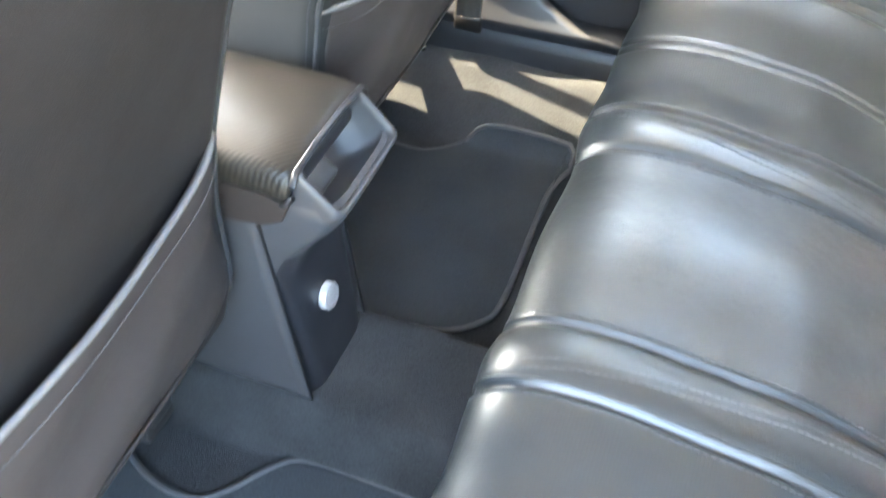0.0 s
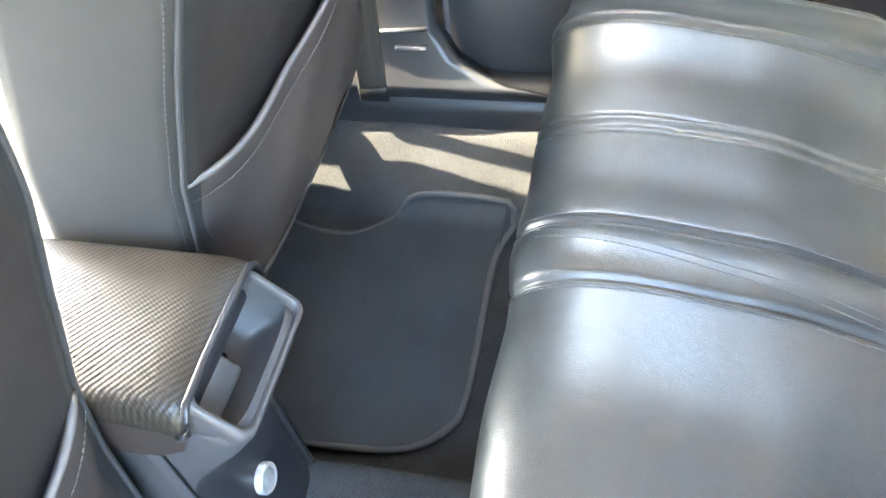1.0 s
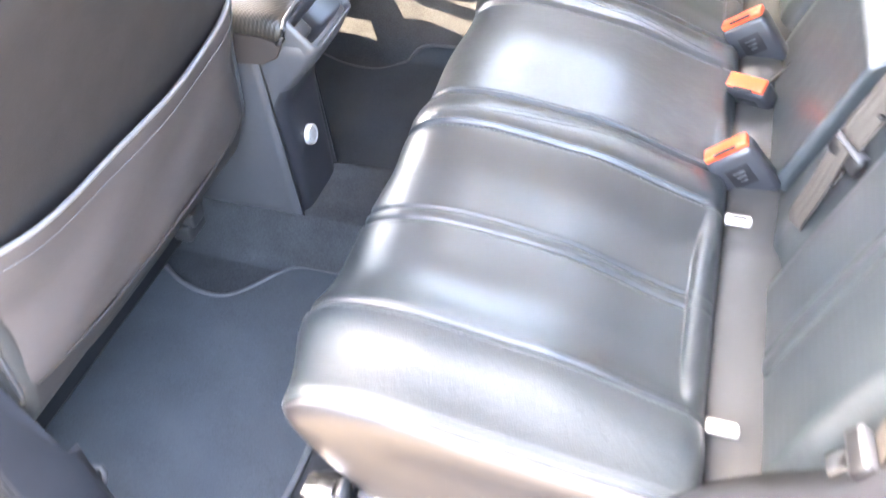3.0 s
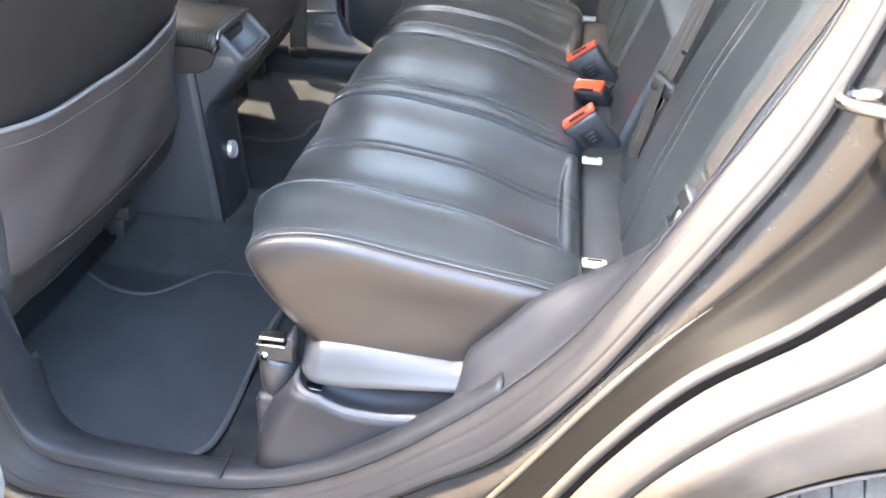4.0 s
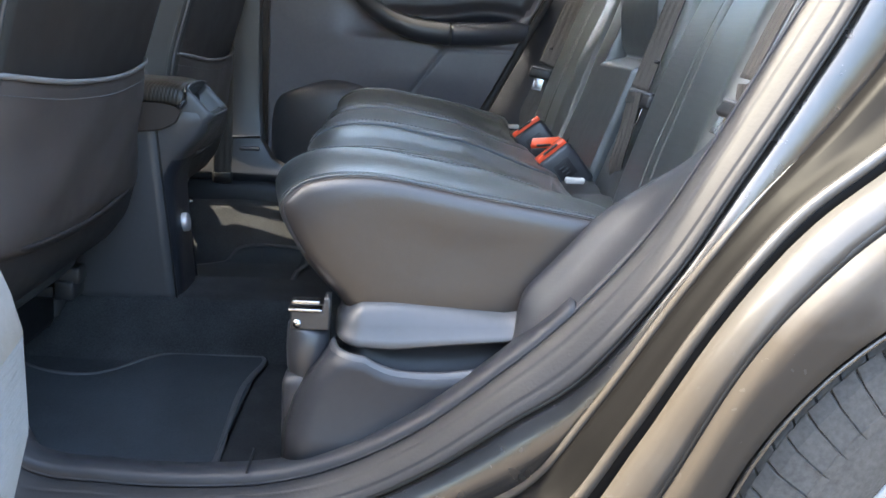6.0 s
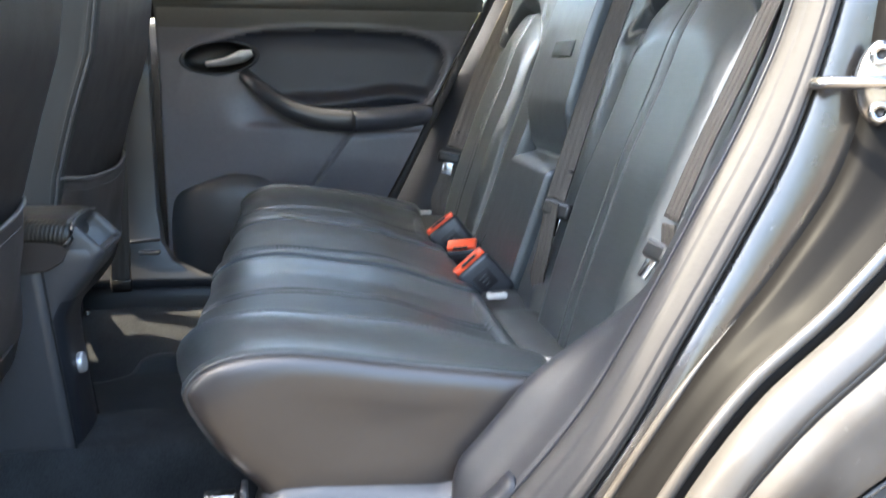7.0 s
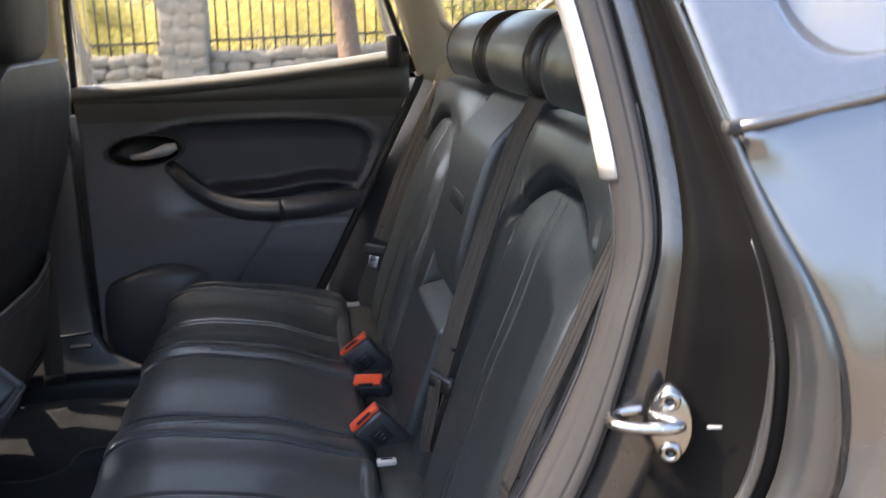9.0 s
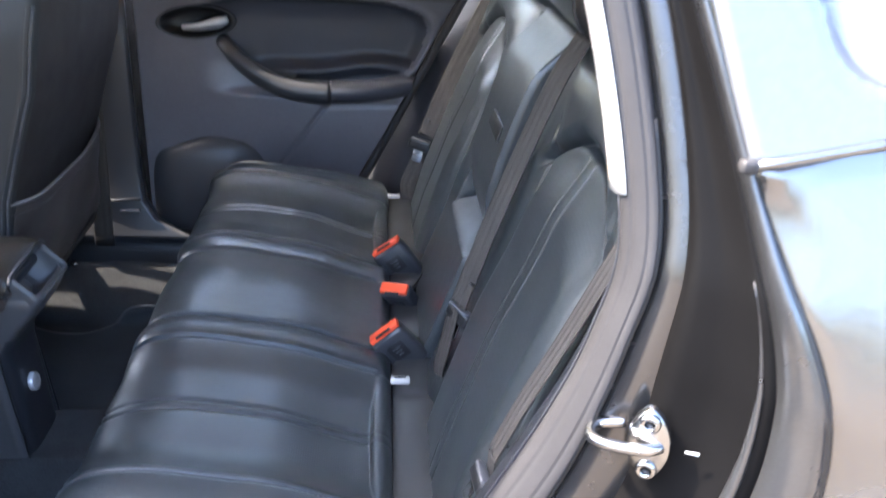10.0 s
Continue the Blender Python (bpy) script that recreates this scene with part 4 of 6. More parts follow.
def outer_depth(a, s):
    """Forward swell of an outer seat back; a: distance from the car's middle, s: distance up the back."""
    arch = 0.502 - 2.0 * np.maximum(0, np.abs(a - 0.408) - 0.040) ** 1.6
    inx = smooth(0.252, 0.300, a) * smooth(0.572, 0.528, a)
    under = smooth(arch + 0.002, arch - 0.090, s)
    d = 0.012 + inx * (0.012 * under + 0.012 * bell(s, 0.18, 0.18) * under)
    roll = smooth(arch + 0.006, arch + 0.028, s)
    across = smooth(0.16, 0.29, a) * smooth(0.635, 0.540, a)
    d = d + across * roll * (0.012 + 0.007 * bell(s, 0.545, 0.035))
    d = d - 0.021 * bell(s, arch + 0.006, 0.0055) * smooth(0.225, 0.275, a) * smooth(0.605, 0.555, a)
    low = smooth(0.52, 0.46, s)
    d = d - 0.006 * (bell(a, 0.262, 0.005) + bell(a, 0.560, 0.005)) * low
    d = d + 0.008 * smooth(0.560, 0.60, a) * smooth(0.58, 0.36, s) + 0.008 * smooth(0.262, 0.21, a) * smooth(0.58, 0.42, s)
    for c in BACK_SEAMS:
        d = d - 0.0020 * bell(a, c, 0.0018) * inx * smooth(arch + 0.002, arch - 0.010, s)
    d = d + 0.0016 * bell(a, 0.4065, 0.010) * inx * smooth(arch + 0.002, arch - 0.030, s)
    d = d + 0.0012 * np.sin(31 * s + 14 * a) * np.sin(23 * a - 7 * s)
    edge = smooth(0.127, 0.140, a) * smooth(0.645, 0.610, a) * smooth(0.605, 0.570, s)
    return d * edge - 0.05 * (1 - edge)


def side_back(sgn):
    aa = np.unique(np.concatenate([np.linspace(0.127, 0.645, 120), np.linspace(0.127, 0.140, 8), [c + dd for c in BACK_SEAMS for dd in np.linspace(-0.006, 0.006, 9)], np.linspace(0.252, 0.292, 16), np.linspace(0.532, 0.572, 16)]))
    ss = np.unique(np.concatenate([np.linspace(0.0, 0.605, 90), np.linspace(0.44, 0.54, 60)]))
    rings = []
    for a in aa:
        front = [back_point(sgn * a, s, float(outer_depth(a, s))) for s in ss]
        back = [back_point(sgn * a, s, -0.07) for s in (0.605, 0.3, 0.0)]
        rings.append(front + back)
    return loft(rings, [LEATHER, PERFORATED], closed=True, caps=True, pick=lambda c: 1 if 0.29 < abs(c[1]) < 0.535 and not 0.39 < abs(c[1]) < 0.424 and c[2] < 1.08 else 0)


seatback = thing("rear_seat_back", None, "black leather split rear seat back with padded outer panels", "car seat")
for sgn in (-1, 1):
    pb = part("side_backrest", side_back(sgn), seatback)
    for c in BACK_SEAMS:
        line = [back_point(sgn * c, s, float(outer_depth(c, s)) + 0.0003) for s in np.linspace(0.02, 0.49, 120)]
        part("seam", tube(line, 0.0012, BLACK, 6), pb)


def mid_depth(a, s):
    """Upper pad of the centre back that curls in above a lower rounded pad."""
    d = 0.006 + 0.032 * smooth(0.235, 0.33, s) * smooth(0.60, 0.50, s) + 0.008 * bell(s, 0.45, 0.10)
    d = d + 0.026 * smooth(0.236, 0.205, s) - 0.014 * bell(s, 0.240, 0.010)
    edge = smooth(0.124, 0.115, np.abs(a)) * smooth(0.605, 0.585, s)
    return d * edge - 0.05 * (1 - edge)


rings = []
ss = np.unique(np.concatenate([np.linspace(0, 0.605, 90), np.linspace(0.19, 0.28, 30)]))
for a in sorted(set(np.linspace(-0.124, 0.124, 46)) | {g * w for g in (-1, 1) for w in np.linspace(0.112, 0.124, 8)}):
    rings.append([back_point(a, s, float(mid_depth(a, s))) for s in ss] + [back_point(a, s, -0.07) for s in (0.605, 0.3, 0.0)])
centre = part("centre_backrest", loft(rings, LEATHER, closed=True, caps=True), seatback, "black leather centre back with fold-down armrest")
tag_m = Matrix.Translation(back_point(-0.026, 0.405, 0.0450)) @ pose(0, 0, 0, 0, 18.2, 0)
part("pull_tab", box((0.004, 0.104, 0.026), BLACK, 0.001, m=tag_m), centre, "black pull tab of the folding armrest")
for y in (-0.116, 0.116):
    for k in (0, 1):
        part("stitching", stitches([back_point(y + 0.010 * t, 0.520 + 0.006 * k, 0.030) for t in np.linspace(-1, 1, 6)], 0.02, 0.018, 0.0008, THREAD), centre)

# ---- headrests of the bench ----
HR = [(0.590, 1.205), (0.573, 1.238), (0.575, 1.275), (0.598, 1.312), (0.640, 1.332), (0.690, 1.325), (0.722, 1.295), (0.726, 1.262), (0.700, 1.240), (0.665, 1.242), (0.640, 1.228), (0.615, 1.210)]


def headrest(y0, y1):
    h = thing("headrest", None, "low black leather headrest hooked over the rear seat back", "headrest", group="headrests of the rear bench")
    p = curve(HR, 56, True) - (0.0, 0.012)
    c = np.array((0.645, 1.258))
    rr = []
    for y, k in ((y0 - 0.004, 0.70), (y0 + 0.000, 0.88), (y0 + 0.008, 0.97), (y0 + 0.020, 1.0), ((y0 + y1) / 2, 1.015), (y1 - 0.020, 1.0), (y1 - 0.008, 0.97), (y1, 0.88), (y1 + 0.004, 0.70)):
        q = c + (p - c) * k
        rr.append([(a, y, b) for a, b in q])
    part("cushion", loft(rr, [LEATHER, LEATHER_SIDE], closed=True, caps=True, pick=lambda v: 1 if v[1] < y0 + 0.012 or v[1] > y1 - 0.012 else 0), h)
    for y in (y0 + 0.014, y1 - 0.014):
        q = c + (p - c) * 0.992
        part("piping", tube([(a, y, b) for a, b in q], 0.0028, PIPING, 6, closed=True), h)
    q = c + (p - c) * 0.80
    part("stitching", stitches([(a, y0 - 0.0035, b) for a, b in q], 0.0065, 0.0045, 0.0006, THREAD), h)
    for y in ((y0 + y1) / 2 - 0.05, (y0 + y1) / 2 + 0.05):
        part("post", tube([(0.650, y, 1.24), (0.628, y, 1.15)], 0.006, DARK_STEEL, 8), h)
    return h


headrest(-0.520, -0.222)
headrest(-0.150, 0.135)
headrest(0.212, 0.515)

# ---- seat belts ----
belts = "belts of the rear bench"


def seat_belt(path, across, label, tongue, tongue_dir, tail_path, tail_across=None, width=0.042):
    b = thing("seat_belt", None, label, "seat belt", group=belts)
    part("webbing", ribbon(curve(path, 60), width, across, WEB), b)
    part("webbing", ribbon(curve(tail_path, 40), width * 0.9, tail_across or across, WEB), b)
    tz = -Vector(tongue_dir).normalized()
    tx = Vector(across) - tz * Vector(across).dot(tz)
    tx.normalize()
    t = Matrix((tx, tz.cross(tx), tz)).transposed().to_4x4()
    t.translation = tongue
    t = t @ Matrix.Scale(min(1.0, width / 0.036), 4)
    tg = part("tongue", box((0.054, 0.014, 0.026), BLACK, 0.006, (0, 0, 0), m=t), b, "black plastic tongue grip with steel blade")
    part("slot_bar", box((0.046, 0.018, 0.007), PLASTIC_GREY, 0.003, (0, 0, 0.010), m=t), tg)
    part("blade", box((0.024, 0.003, 0.036), CHROME, 0.001, (0, 0, -0.022), m=t), tg, "steel belt blade")
    part("stop_button", box((0.008, 0.008, 0.005), BLACK, 0.002, (0.01, -0.008, 0.06), m=t), b)
    return b


seat_belt([back_point(-0.200, 0.60, 0.022), back_point(-0.202, 0.52, 0.034), back_point(-0.214, 0.34, 0.040), back_point(-0.222, 0.180, 0.038)], (0.55, -0.80, 0.15),
          "black centre seat belt hanging down the seat back", (0.434, -0.226, 0.794), (-0.30, -0.05, -1.0),
          [back_point(-0.223, 0.175, 0.042), (0.416, -0.226, 0.740), (0.409, -0.220, 0.69), (0.424, -0.208, 0.650)], (0.35, -0.92, 0.1), 0.034)
seat_belt([(0.580, 0.610, 1.16), (0.543, 0.600, 1.09), (0.476, 0.574, 0.95), (0.422, 0.556, 0.81)], (0.85, -0.35, -0.25),
          "black outer seat belt beside the far door", (0.408, 0.552, 0.791), (-0.2, -0.1, -1.0),
          [(0.421, 0.556, 0.80), (0.402, 0.555, 0.74), (0.385, 0.555, 0.69), (0.395, 0.55, 0.64)])
seat_belt([(0.560, -0.640, 1.17), (0.526, -0.624, 1.075), (0.494, -0.616, 0.99), (0.462, -0.612, 0.915), (0.436, -0.608, 0.845)], (-0.10, 1.0, 0.02),
          "black outer seat belt beside the open doorway", (0.424, -0.606, 0.812), (-0.50, 0.0, -0.85),
          [(0.436, -0.604, 0.84), (0.436, -0.608, 0.77), (0.428, -0.612, 0.70), (0.425, -0.605, 0.63)], (-0.10, 1.0, 0.0), 0.027)


def buckle(m, label, size=(1.18, 1.18, 1.15)):
    b = thing("belt_buckle", None, label, "belt buckle", group="belt buckles of the bench", at=m)
    m = m @ Matrix.Diagonal((*size, 1))
    part("housing", box((0.058, 0.027, 0.070), PLASTIC_SMOOTH, 0.007, (0, 0, -0.038), m=m), b)
    part("button", box((0.052, 0.020, 0.008), ORANGE, 0.002, (0, 0.001, -0.0012), m=m), b, "orange release button")
    part("slot", box((0.026, 0.004, 0.003), BLACK, 0.0006, (0, -0.010, 0.0030), m=m), b)
    part("sticker", box((0.027, 0.001, 0.027), BLACK, 0.0002, (0.0, -0.0134, -0.034), m=m), b, "small dark sticker with illegible print")
    for k in range(3):
        part("print_bar", box((0.014 - 0.003 * k, 0.0008, 0.0025), LABEL_GREY, 0.0, (0.0, -0.0140, -0.028 - 0.006 * k), m=m), b)
    part("stalk", ribbon(curve([m @ Vector((0, 0, -0.068)), m @ Vector((0.0, 0.0, -0.09)), m @ Vector((0.01, 0, -0.125))], 14), 0.030, m.to_3x3() @ Vector((1, 0, 0)), WEB), b)
    return b


buckle(pose(0.326, -0.114, 0.697, 0, -41, 3), "black belt buckle with orange button, tilted forward on the bench", (1.08, 1.1, 1.12))
bz = Vector((-0.40, -0.50, 0.77)).normalized()
bx = (Vector((0.9, -0.42, 0.1)) - bz * Vector((0.9, -0.42, 0.1)).dot(bz)).normalized()
bm_ = Matrix((bx, bz.cross(bx), bz)).transposed().to_4x4()
bm_.translation = (0.345, 0.046, 0.690)
buckle(bm_, "black belt buckle with orange button facing the doorway", (1.02, 1.05, 1.10))
buckle(pose(0.330, 0.200, 0.702, 0, -39, -8), "black belt buckle with orange button, beside the far seat")

lower_strap = thing("belt_stub", None, "short dark belt strap between bench and seat back", "seat belt")
part("webbing", ribbon(curve([(0.378, 0.118, 0.640), (0.400, 0.120, 0.672), (0.420, 0.122, 0.708), (0.440, 0.126, 0.748)], 20), 0.030, (0.55, 0.75, -0.3), WEB), lower_strap)
part("end_fitting", box((0.020, 0.026, 0.012), PLASTIC_GREY, 0.003, (0.440, 0.126, 0.750)), lower_strap)

# ---- front seats ----
def rrect(w, h, r, n=10):
    out = []
    for cx, cy, a0 in ((w - r, h - r, 0), (-w + r, h - r, 90), (-w + r, -h + r, 180), (w - r, -h + r, 270)):
        for a in np.linspace(a0, a0 + 90, n):
            out.append((cx + r * math.cos(radians(a)), cy + r * math.sin(radians(a))))
    return out


def seat_x(z):
    return np.interp(z, [0.50, 0.56, 0.62, 0.72, 0.81, 0.916, 1.01, 1.178, 1.278, 1.32], [-0.40, -0.355, -0.338, -0.336, -0.322, -0.290, -0.258, -0.230, -0.228, -0.250])


def front_seat(sgn, label):
    seat = thing("bucket_seat", None, label, "car seat", group="front seats")
    yc, hw = (0.371, 0.270) if sgn > 0 else (-0.358, 0.274)

    def width(z):
        return hw * np.interp(z, [0.50, 0.9, 1.10, 1.18, 1.215, 1.235], [0.98, 1.0, 0.985, 0.93, 0.84, 0.66])

    zs = np.concatenate([np.linspace(0.52, 1.155, 40), np.linspace(1.165, 1.235, 12)])
    us = np.linspace(0, 2 * math.pi, 72, endpoint=False)
    rings = []
    for z in zs:
        xr, w = float(seat_x(z)), float(width(z))
        th = 0.085 * (1 if z < 1.150 else math.sqrt(max(0.05, 1 - ((z - 1.150) / 0.090) ** 2)))
        row = []
        for a, b in rrect(th, w, min(0.026, 0.85 * th), 14):
            row.append((xr - th + a, yc + b, z))
        rings.append(row)
    rings.append([(np.mean([p[0] for p in rings[-1]]) + 0.3 * (p[0] - np.mean([q[0] for q in rings[-1]])), yc + 0.3 * (p[1] - yc), 1.240) for p in rings[-1]])

    def pick(c):
        return 1 if abs(c[1] - yc) > width(c[2]) - 0.022 or c[2] > 1.160 or c[0] < seat_x(c[2]) - 0.05 else 0

    part("backrest", loft(rings, [SEAT_CLOTH, SEAT_GREY], closed=True, caps=True, pick=pick), seat)
    # seat-back pocket: a sagging panel with a hemmed top edge
    pk = []
    hem_z = lambda v: 0.806 - 0.018 * (1 - v * v)
    for k, f in enumerate(np.linspace(0, 1, 22)):
        row = []
        for v in np.linspace(-1, 1, 40):
            z = hem_z(v) * (1 - f) + (0.612 - 0.018 * (1 - v * v) * sgn * sgn) * f
            out = 0.006 + 0.020 * (1 - v ** 4) * math.sin(math.pi * (0.25 + 0.72 * f)) + 0.002 * math.sin(7 * v + 9 * f)
            row.append((float(seat_x(z)) + out - 0.014 * v ** 8, yc + v * (hw - 0.012), z))
        pk.append(row)
    pocket = thicken(part("pocket", loft(pk, POCKET), seat, "sagging dark leatherette seat-back pocket"), 0.004, np.array((2.0, 0, 0.9)))
    hem = np.array(pk[0])
    part("hem", tube(hem + (0.002, 0, 0.001), 0.0034, PIPE_LIGHT, 8), pocket, "pale piping along the pocket's edge")
    part("stitching", stitches(np.array(pk[2]) + (0.0045, 0, 0), 0.006, 0.004, 0.0006, THREAD), pocket)
    # loose skirt below
    sk = []
    for f in np.linspace(0, 1, 10):
        sk.append([(float(seat_x(0.615)) + 0.012 - 0.10 * f ** 1.6 - 0.03 * v ** 8, yc + v * (hw - 0.016), 0.622 - 0.018 * (1 - v * v) - (0.055 + 0.02 * v * -sgn) * f) for v in np.linspace(-1, 1, 30)])
    thicken(part("skirt", loft(sk, SEAT_CLOTH), seat, "brown-black cloth skirt under the pocket"), 0.004, np.array((2.0, 0, 0.0)))
    # piping down both rear corners
    for e in (-1, 1):
        line = [(float(seat_x(z)) - 0.0065, yc + e * (float(width(z)) - 0.0065), z) for z in np.linspace(0.60, 1.15, 50)]
        part("piping", tube(line, 0.0032, PIPING, 6), seat)
        part("stitching", stitches([(p[0] - 0.009, p[1] + e * 0.0055, p[2]) for p in line], 0.006, 0.004, 0.0006, THREAD), seat)
    if sgn > 0:
        # hidden side plate, added so the sun patch ends at the sill carpet
        vz = [(-0.98, 0.30), (-0.98, 0.47), (-0.90, 0.55), (-0.70, 0.57), (-0.55, 0.56), (-0.47, 0.54), (-0.44, 0.48), (-0.44, 0.40), (-0.45, 0.30)]
        part("valance", prism(vz, "y", yc + hw - 0.006, yc + hw + 0.010, PLASTIC, 0.005), seat, "unseen dark side plate added to shape the sun patch")
    # headrest
    hc = np.array((-0.275, yc, 1.320))
    hr = []
    for v in np.linspace(-1, 1, 26):
        k = (1 - abs(v) ** 4) ** 0.5 if abs(v) < 1 else 0.05
        k = max(k, 0.08)
        hr.append([(hc[0] + 0.058 * k * math.copysign(abs(math.cos(u)) ** 0.6, math.cos(u)) + 0.008 * v, hc[1] + 0.142 * k * math.copysign(abs(math.sin(u)) ** 0.55, math.sin(u)), hc[2] + 0.098 * v) for u in us])
    head = part("headrest", loft(hr, [SEAT_CLOTH, SEAT_GREY], closed=True, caps=True, pick=lambda c: 1 if abs(c[1] - yc) > 0.095 else 0), seat, "dark leather headrest with grey sides")
    for y in (yc - 0.06, yc + 0.06):
        part("post", tube([(-0.28, y, 1.26), (-0.285, y, 1.20)], 0.006, CHROME, 8), seat)
    # seat cushion and frame
    cu = []
    for v in np.linspace(-1, 1, 20):
        k = max(0.1, (1 - abs(v) ** 6) ** 0.5)
        cu.append([(-0.66 + 0.27 * k * math.copysign(abs(math.cos(u)) ** 0.5, math.cos(u)), yc + 0.25 * k * math.copysign(abs(math.sin(u)) ** 0.5, math.sin(u)), 0.545 + 0.075 * v) for u in us])
    part("cushion", loft(cu, SEAT_GREY, closed=True, caps=True), seat)
    # solid box under the cushion, added to block sun leaking to the floor
    part("base_frame", box((0.46, 0.47, 0.13), BLACK, 0.012, (-0.70, yc, 0.435)), seat, "black box added under the seat to stop stray sun")
    for y in (yc - 0.19, yc + 0.19):
        rail = part("rail", box((0.40, 0.040, 0.045), DARK_STEEL, 0.006, (-0.73, y, 0.320)), seat, "dark steel seat rail")
        part("support", box((0.30, 0.020, 0.12), BLACK, 0.006, (-0.70, y, 0.40)), rail)
    for k, (dx, dz, sz) in enumerate(((-0.44, 0.475, (0.075, 0.035, 0.026)), (-0.425, 0.452, (0.030, 0.05, 0.030)), (-0.47, 0.445, (0.05, 0.022, 0.02)))):
        part("hinge_bracket", box(sz, DARK_STEEL, 0.004, (dx, sgn * 0.185, dz)), seat)
    return seat


front_seat(-1, "dark front seat with sagging back pocket beside the open doorway")
front_seat(1, "dark front seat with back pocket and grey leather side bolster")

# belt webbing hanging beside the far centre pillar
fb = thing("front_seat_belt", None, "black front seat belt hanging along the far centre pillar", "seat belt")
part("webbing", ribbon(curve([(-0.335, 0.668, 1.20), (-0.343, 0.662, 0.90), (-0.348, 0.654, 0.65), (-0.350, 0.644, 0.49)], 40), 0.044, (1, 0.08, 0), WEB), fb)
part("anchor", box((0.048, 0.010, 0.028), BLACK, 0.004, (-0.350, 0.646, 0.490)), fb)
part("floor_bolt", tube([(-0.430, 0.655, 0.415), (-0.430, 0.640, 0.430)], 0.008, CHROME, 10), fb, "bare steel anchor bolt")
part("rail_cap", box((0.05, 0.014, 0.010), PLASTIC_GREY, 0.004, (-0.287, 0.668, 0.562)), fb)

# ---- centre console ----
con = thing("centre_console", None, "dark plastic centre console with rear tray and power socket", "console")
side = matched([(-0.236, 0.722), (-0.231, 0.716), (-0.229, 0.710), (-0.231, 0.701), (-0.244, 0.680), (-0.272, 0.648), (-0.291, 0.610), (-0.293, 0.565), (-0.288, 0.50), (-0.282, 0.400)], 60)
cr_ = []
for v in np.linspace(-1, 1, 28):
    hw = 0.072
    back = 0.016 * abs(v) ** 6
    cr_.append([(x - back, v * hw * (1.0 if z > 0.60 else 1.0 - 0.03 * math.sin(math.pi * min(1, (0.60 - z) / 0.2))), z) for x, z in side])
# sides forward from the rear cover
left = [[((x - 0.016) * (1 - d) - 0.345 * d, -0.072 - 0.001 * d, z) for x, z in side] for d in (1.0, 0.5)]
right = [[((x - 0.016) * (1 - d) - 0.345 * d, 0.072 + 0.001 * d, z) for x, z in side] for d in (0.5, 1.0)]
# lower rear face gets darker plastic for its shade; door-lit sides stay lighter
part("rear_cover", loft(left + cr_ + right, [CONSOLE_GREY, PLASTIC], pick=lambda c: 1 if c[2] < 0.640 and abs(c[1]) < 0.070 else 0), con, "grey plastic rear cover of the console, shade below painted dark")
for s in (-1, 1):
    sd = [[(x, s * 0.0745, z) for x in np.linspace(-0.62, -0.318 + 0.03 * (0.70 - z) / 0.3, 20)] for z in np.linspace(0.395, 0.735, 20)]
    thicken(part("side_panel", loft(sd, CONSOLE_GREY), con, "grey plastic side panel"), 0.004, np.array((-0.45, s * 2.0, 0.6)))
    part("joint", tube([(-0.316 + 0.03 * (0.70 - z) / 0.3, s * 0.0742, z) for z in np.linspace(0.40, 0.725, 12)], 0.0016, BLACK, 6), con)
part("top_deck", box((0.36, 0.146, 0.02), PLASTIC, 0.006, (-0.455, 0, 0.733)), con)
# tray housing: sloping rounded frame with a deep recess
tm = Matrix.Translation((-0.252, 0, 0.735)) @ pose(0, 0, 0, 0, 46, 0)


fr_ = []
for w, h, r, z in ((0.034, 0.0715, 0.012, -0.030), (0.034, 0.0715, 0.012, 0.000), (0.0325, 0.069, 0.012, 0.006), (0.030, 0.066, 0.011, 0.008), (0.0275, 0.0635, 0.010, 0.0055), (0.0265, 0.062, 0.010, -0.002), (0.0240, 0.058, 0.009, -0.050), (0.004, 0.02, 0.003, -0.052)):
    fr_.append([tuple(tm @ Vector((a, b, z))) for a, b in rrect(w, h, r)])
tray = part("tray", loft(fr_, [CONSOLE_GREY, BLACK], closed=True, pick=lambda c: 0), con, "open storage tray with raised grey frame")
part("insert", box((0.034, 0.058, 0.026), SIDE_GREY, 0.005, (-0.004, -0.026, -0.038), m=tm), tray, "silver-grey insert in the tray")
# power socket
sk_m = Matrix.Translation((-0.283, -0.010, 0.525)) @ pose(0, 0, 0, 0, 82, 0)
so = [[tuple(sk_m @ Vector((r * math.cos(a), r * math.sin(a), z))) for a in np.linspace(0, 2 * math.pi, 28, endpoint=False)] for r, z in ((0.0165, -0.006), (0.0165, 0.001), (0.0150, 0.003), (0.0130, 0.003), (0.0120, 0.000), (0.0112, 0.002), (0.004, 0.003), (0.0005, 0.003))]
part("power_socket", loft(so, LEVER, closed=True), con, "chrome-ringed power socket cap")

lid = thing("armrest_lid", None, "woven carbon-look cover draped over the console armrest", "armrest cover")
lx = np.linspace(-0.56, -0.268, 30)
rows_ = []
for y, z in ((-0.0815, 0.736), (-0.083, 0.740), (-0.0825, 0.747), (-0.079, 0.760), (-0.070, 0.768), (-0.03, 0.772), (0.03, 0.772), (0.070, 0.768), (0.079, 0.760), (0.0825, 0.745), (0.083, 0.72)):
    rows_.append([(x - (0.055 * max(0, (0.745 - z) / 0.045) * ((x + 0.56) / 0.29) if z < 0.745 else 0), y, z - 0.006 * max(0, (x + 0.30) / 0.03) ** 2) for x in lx])
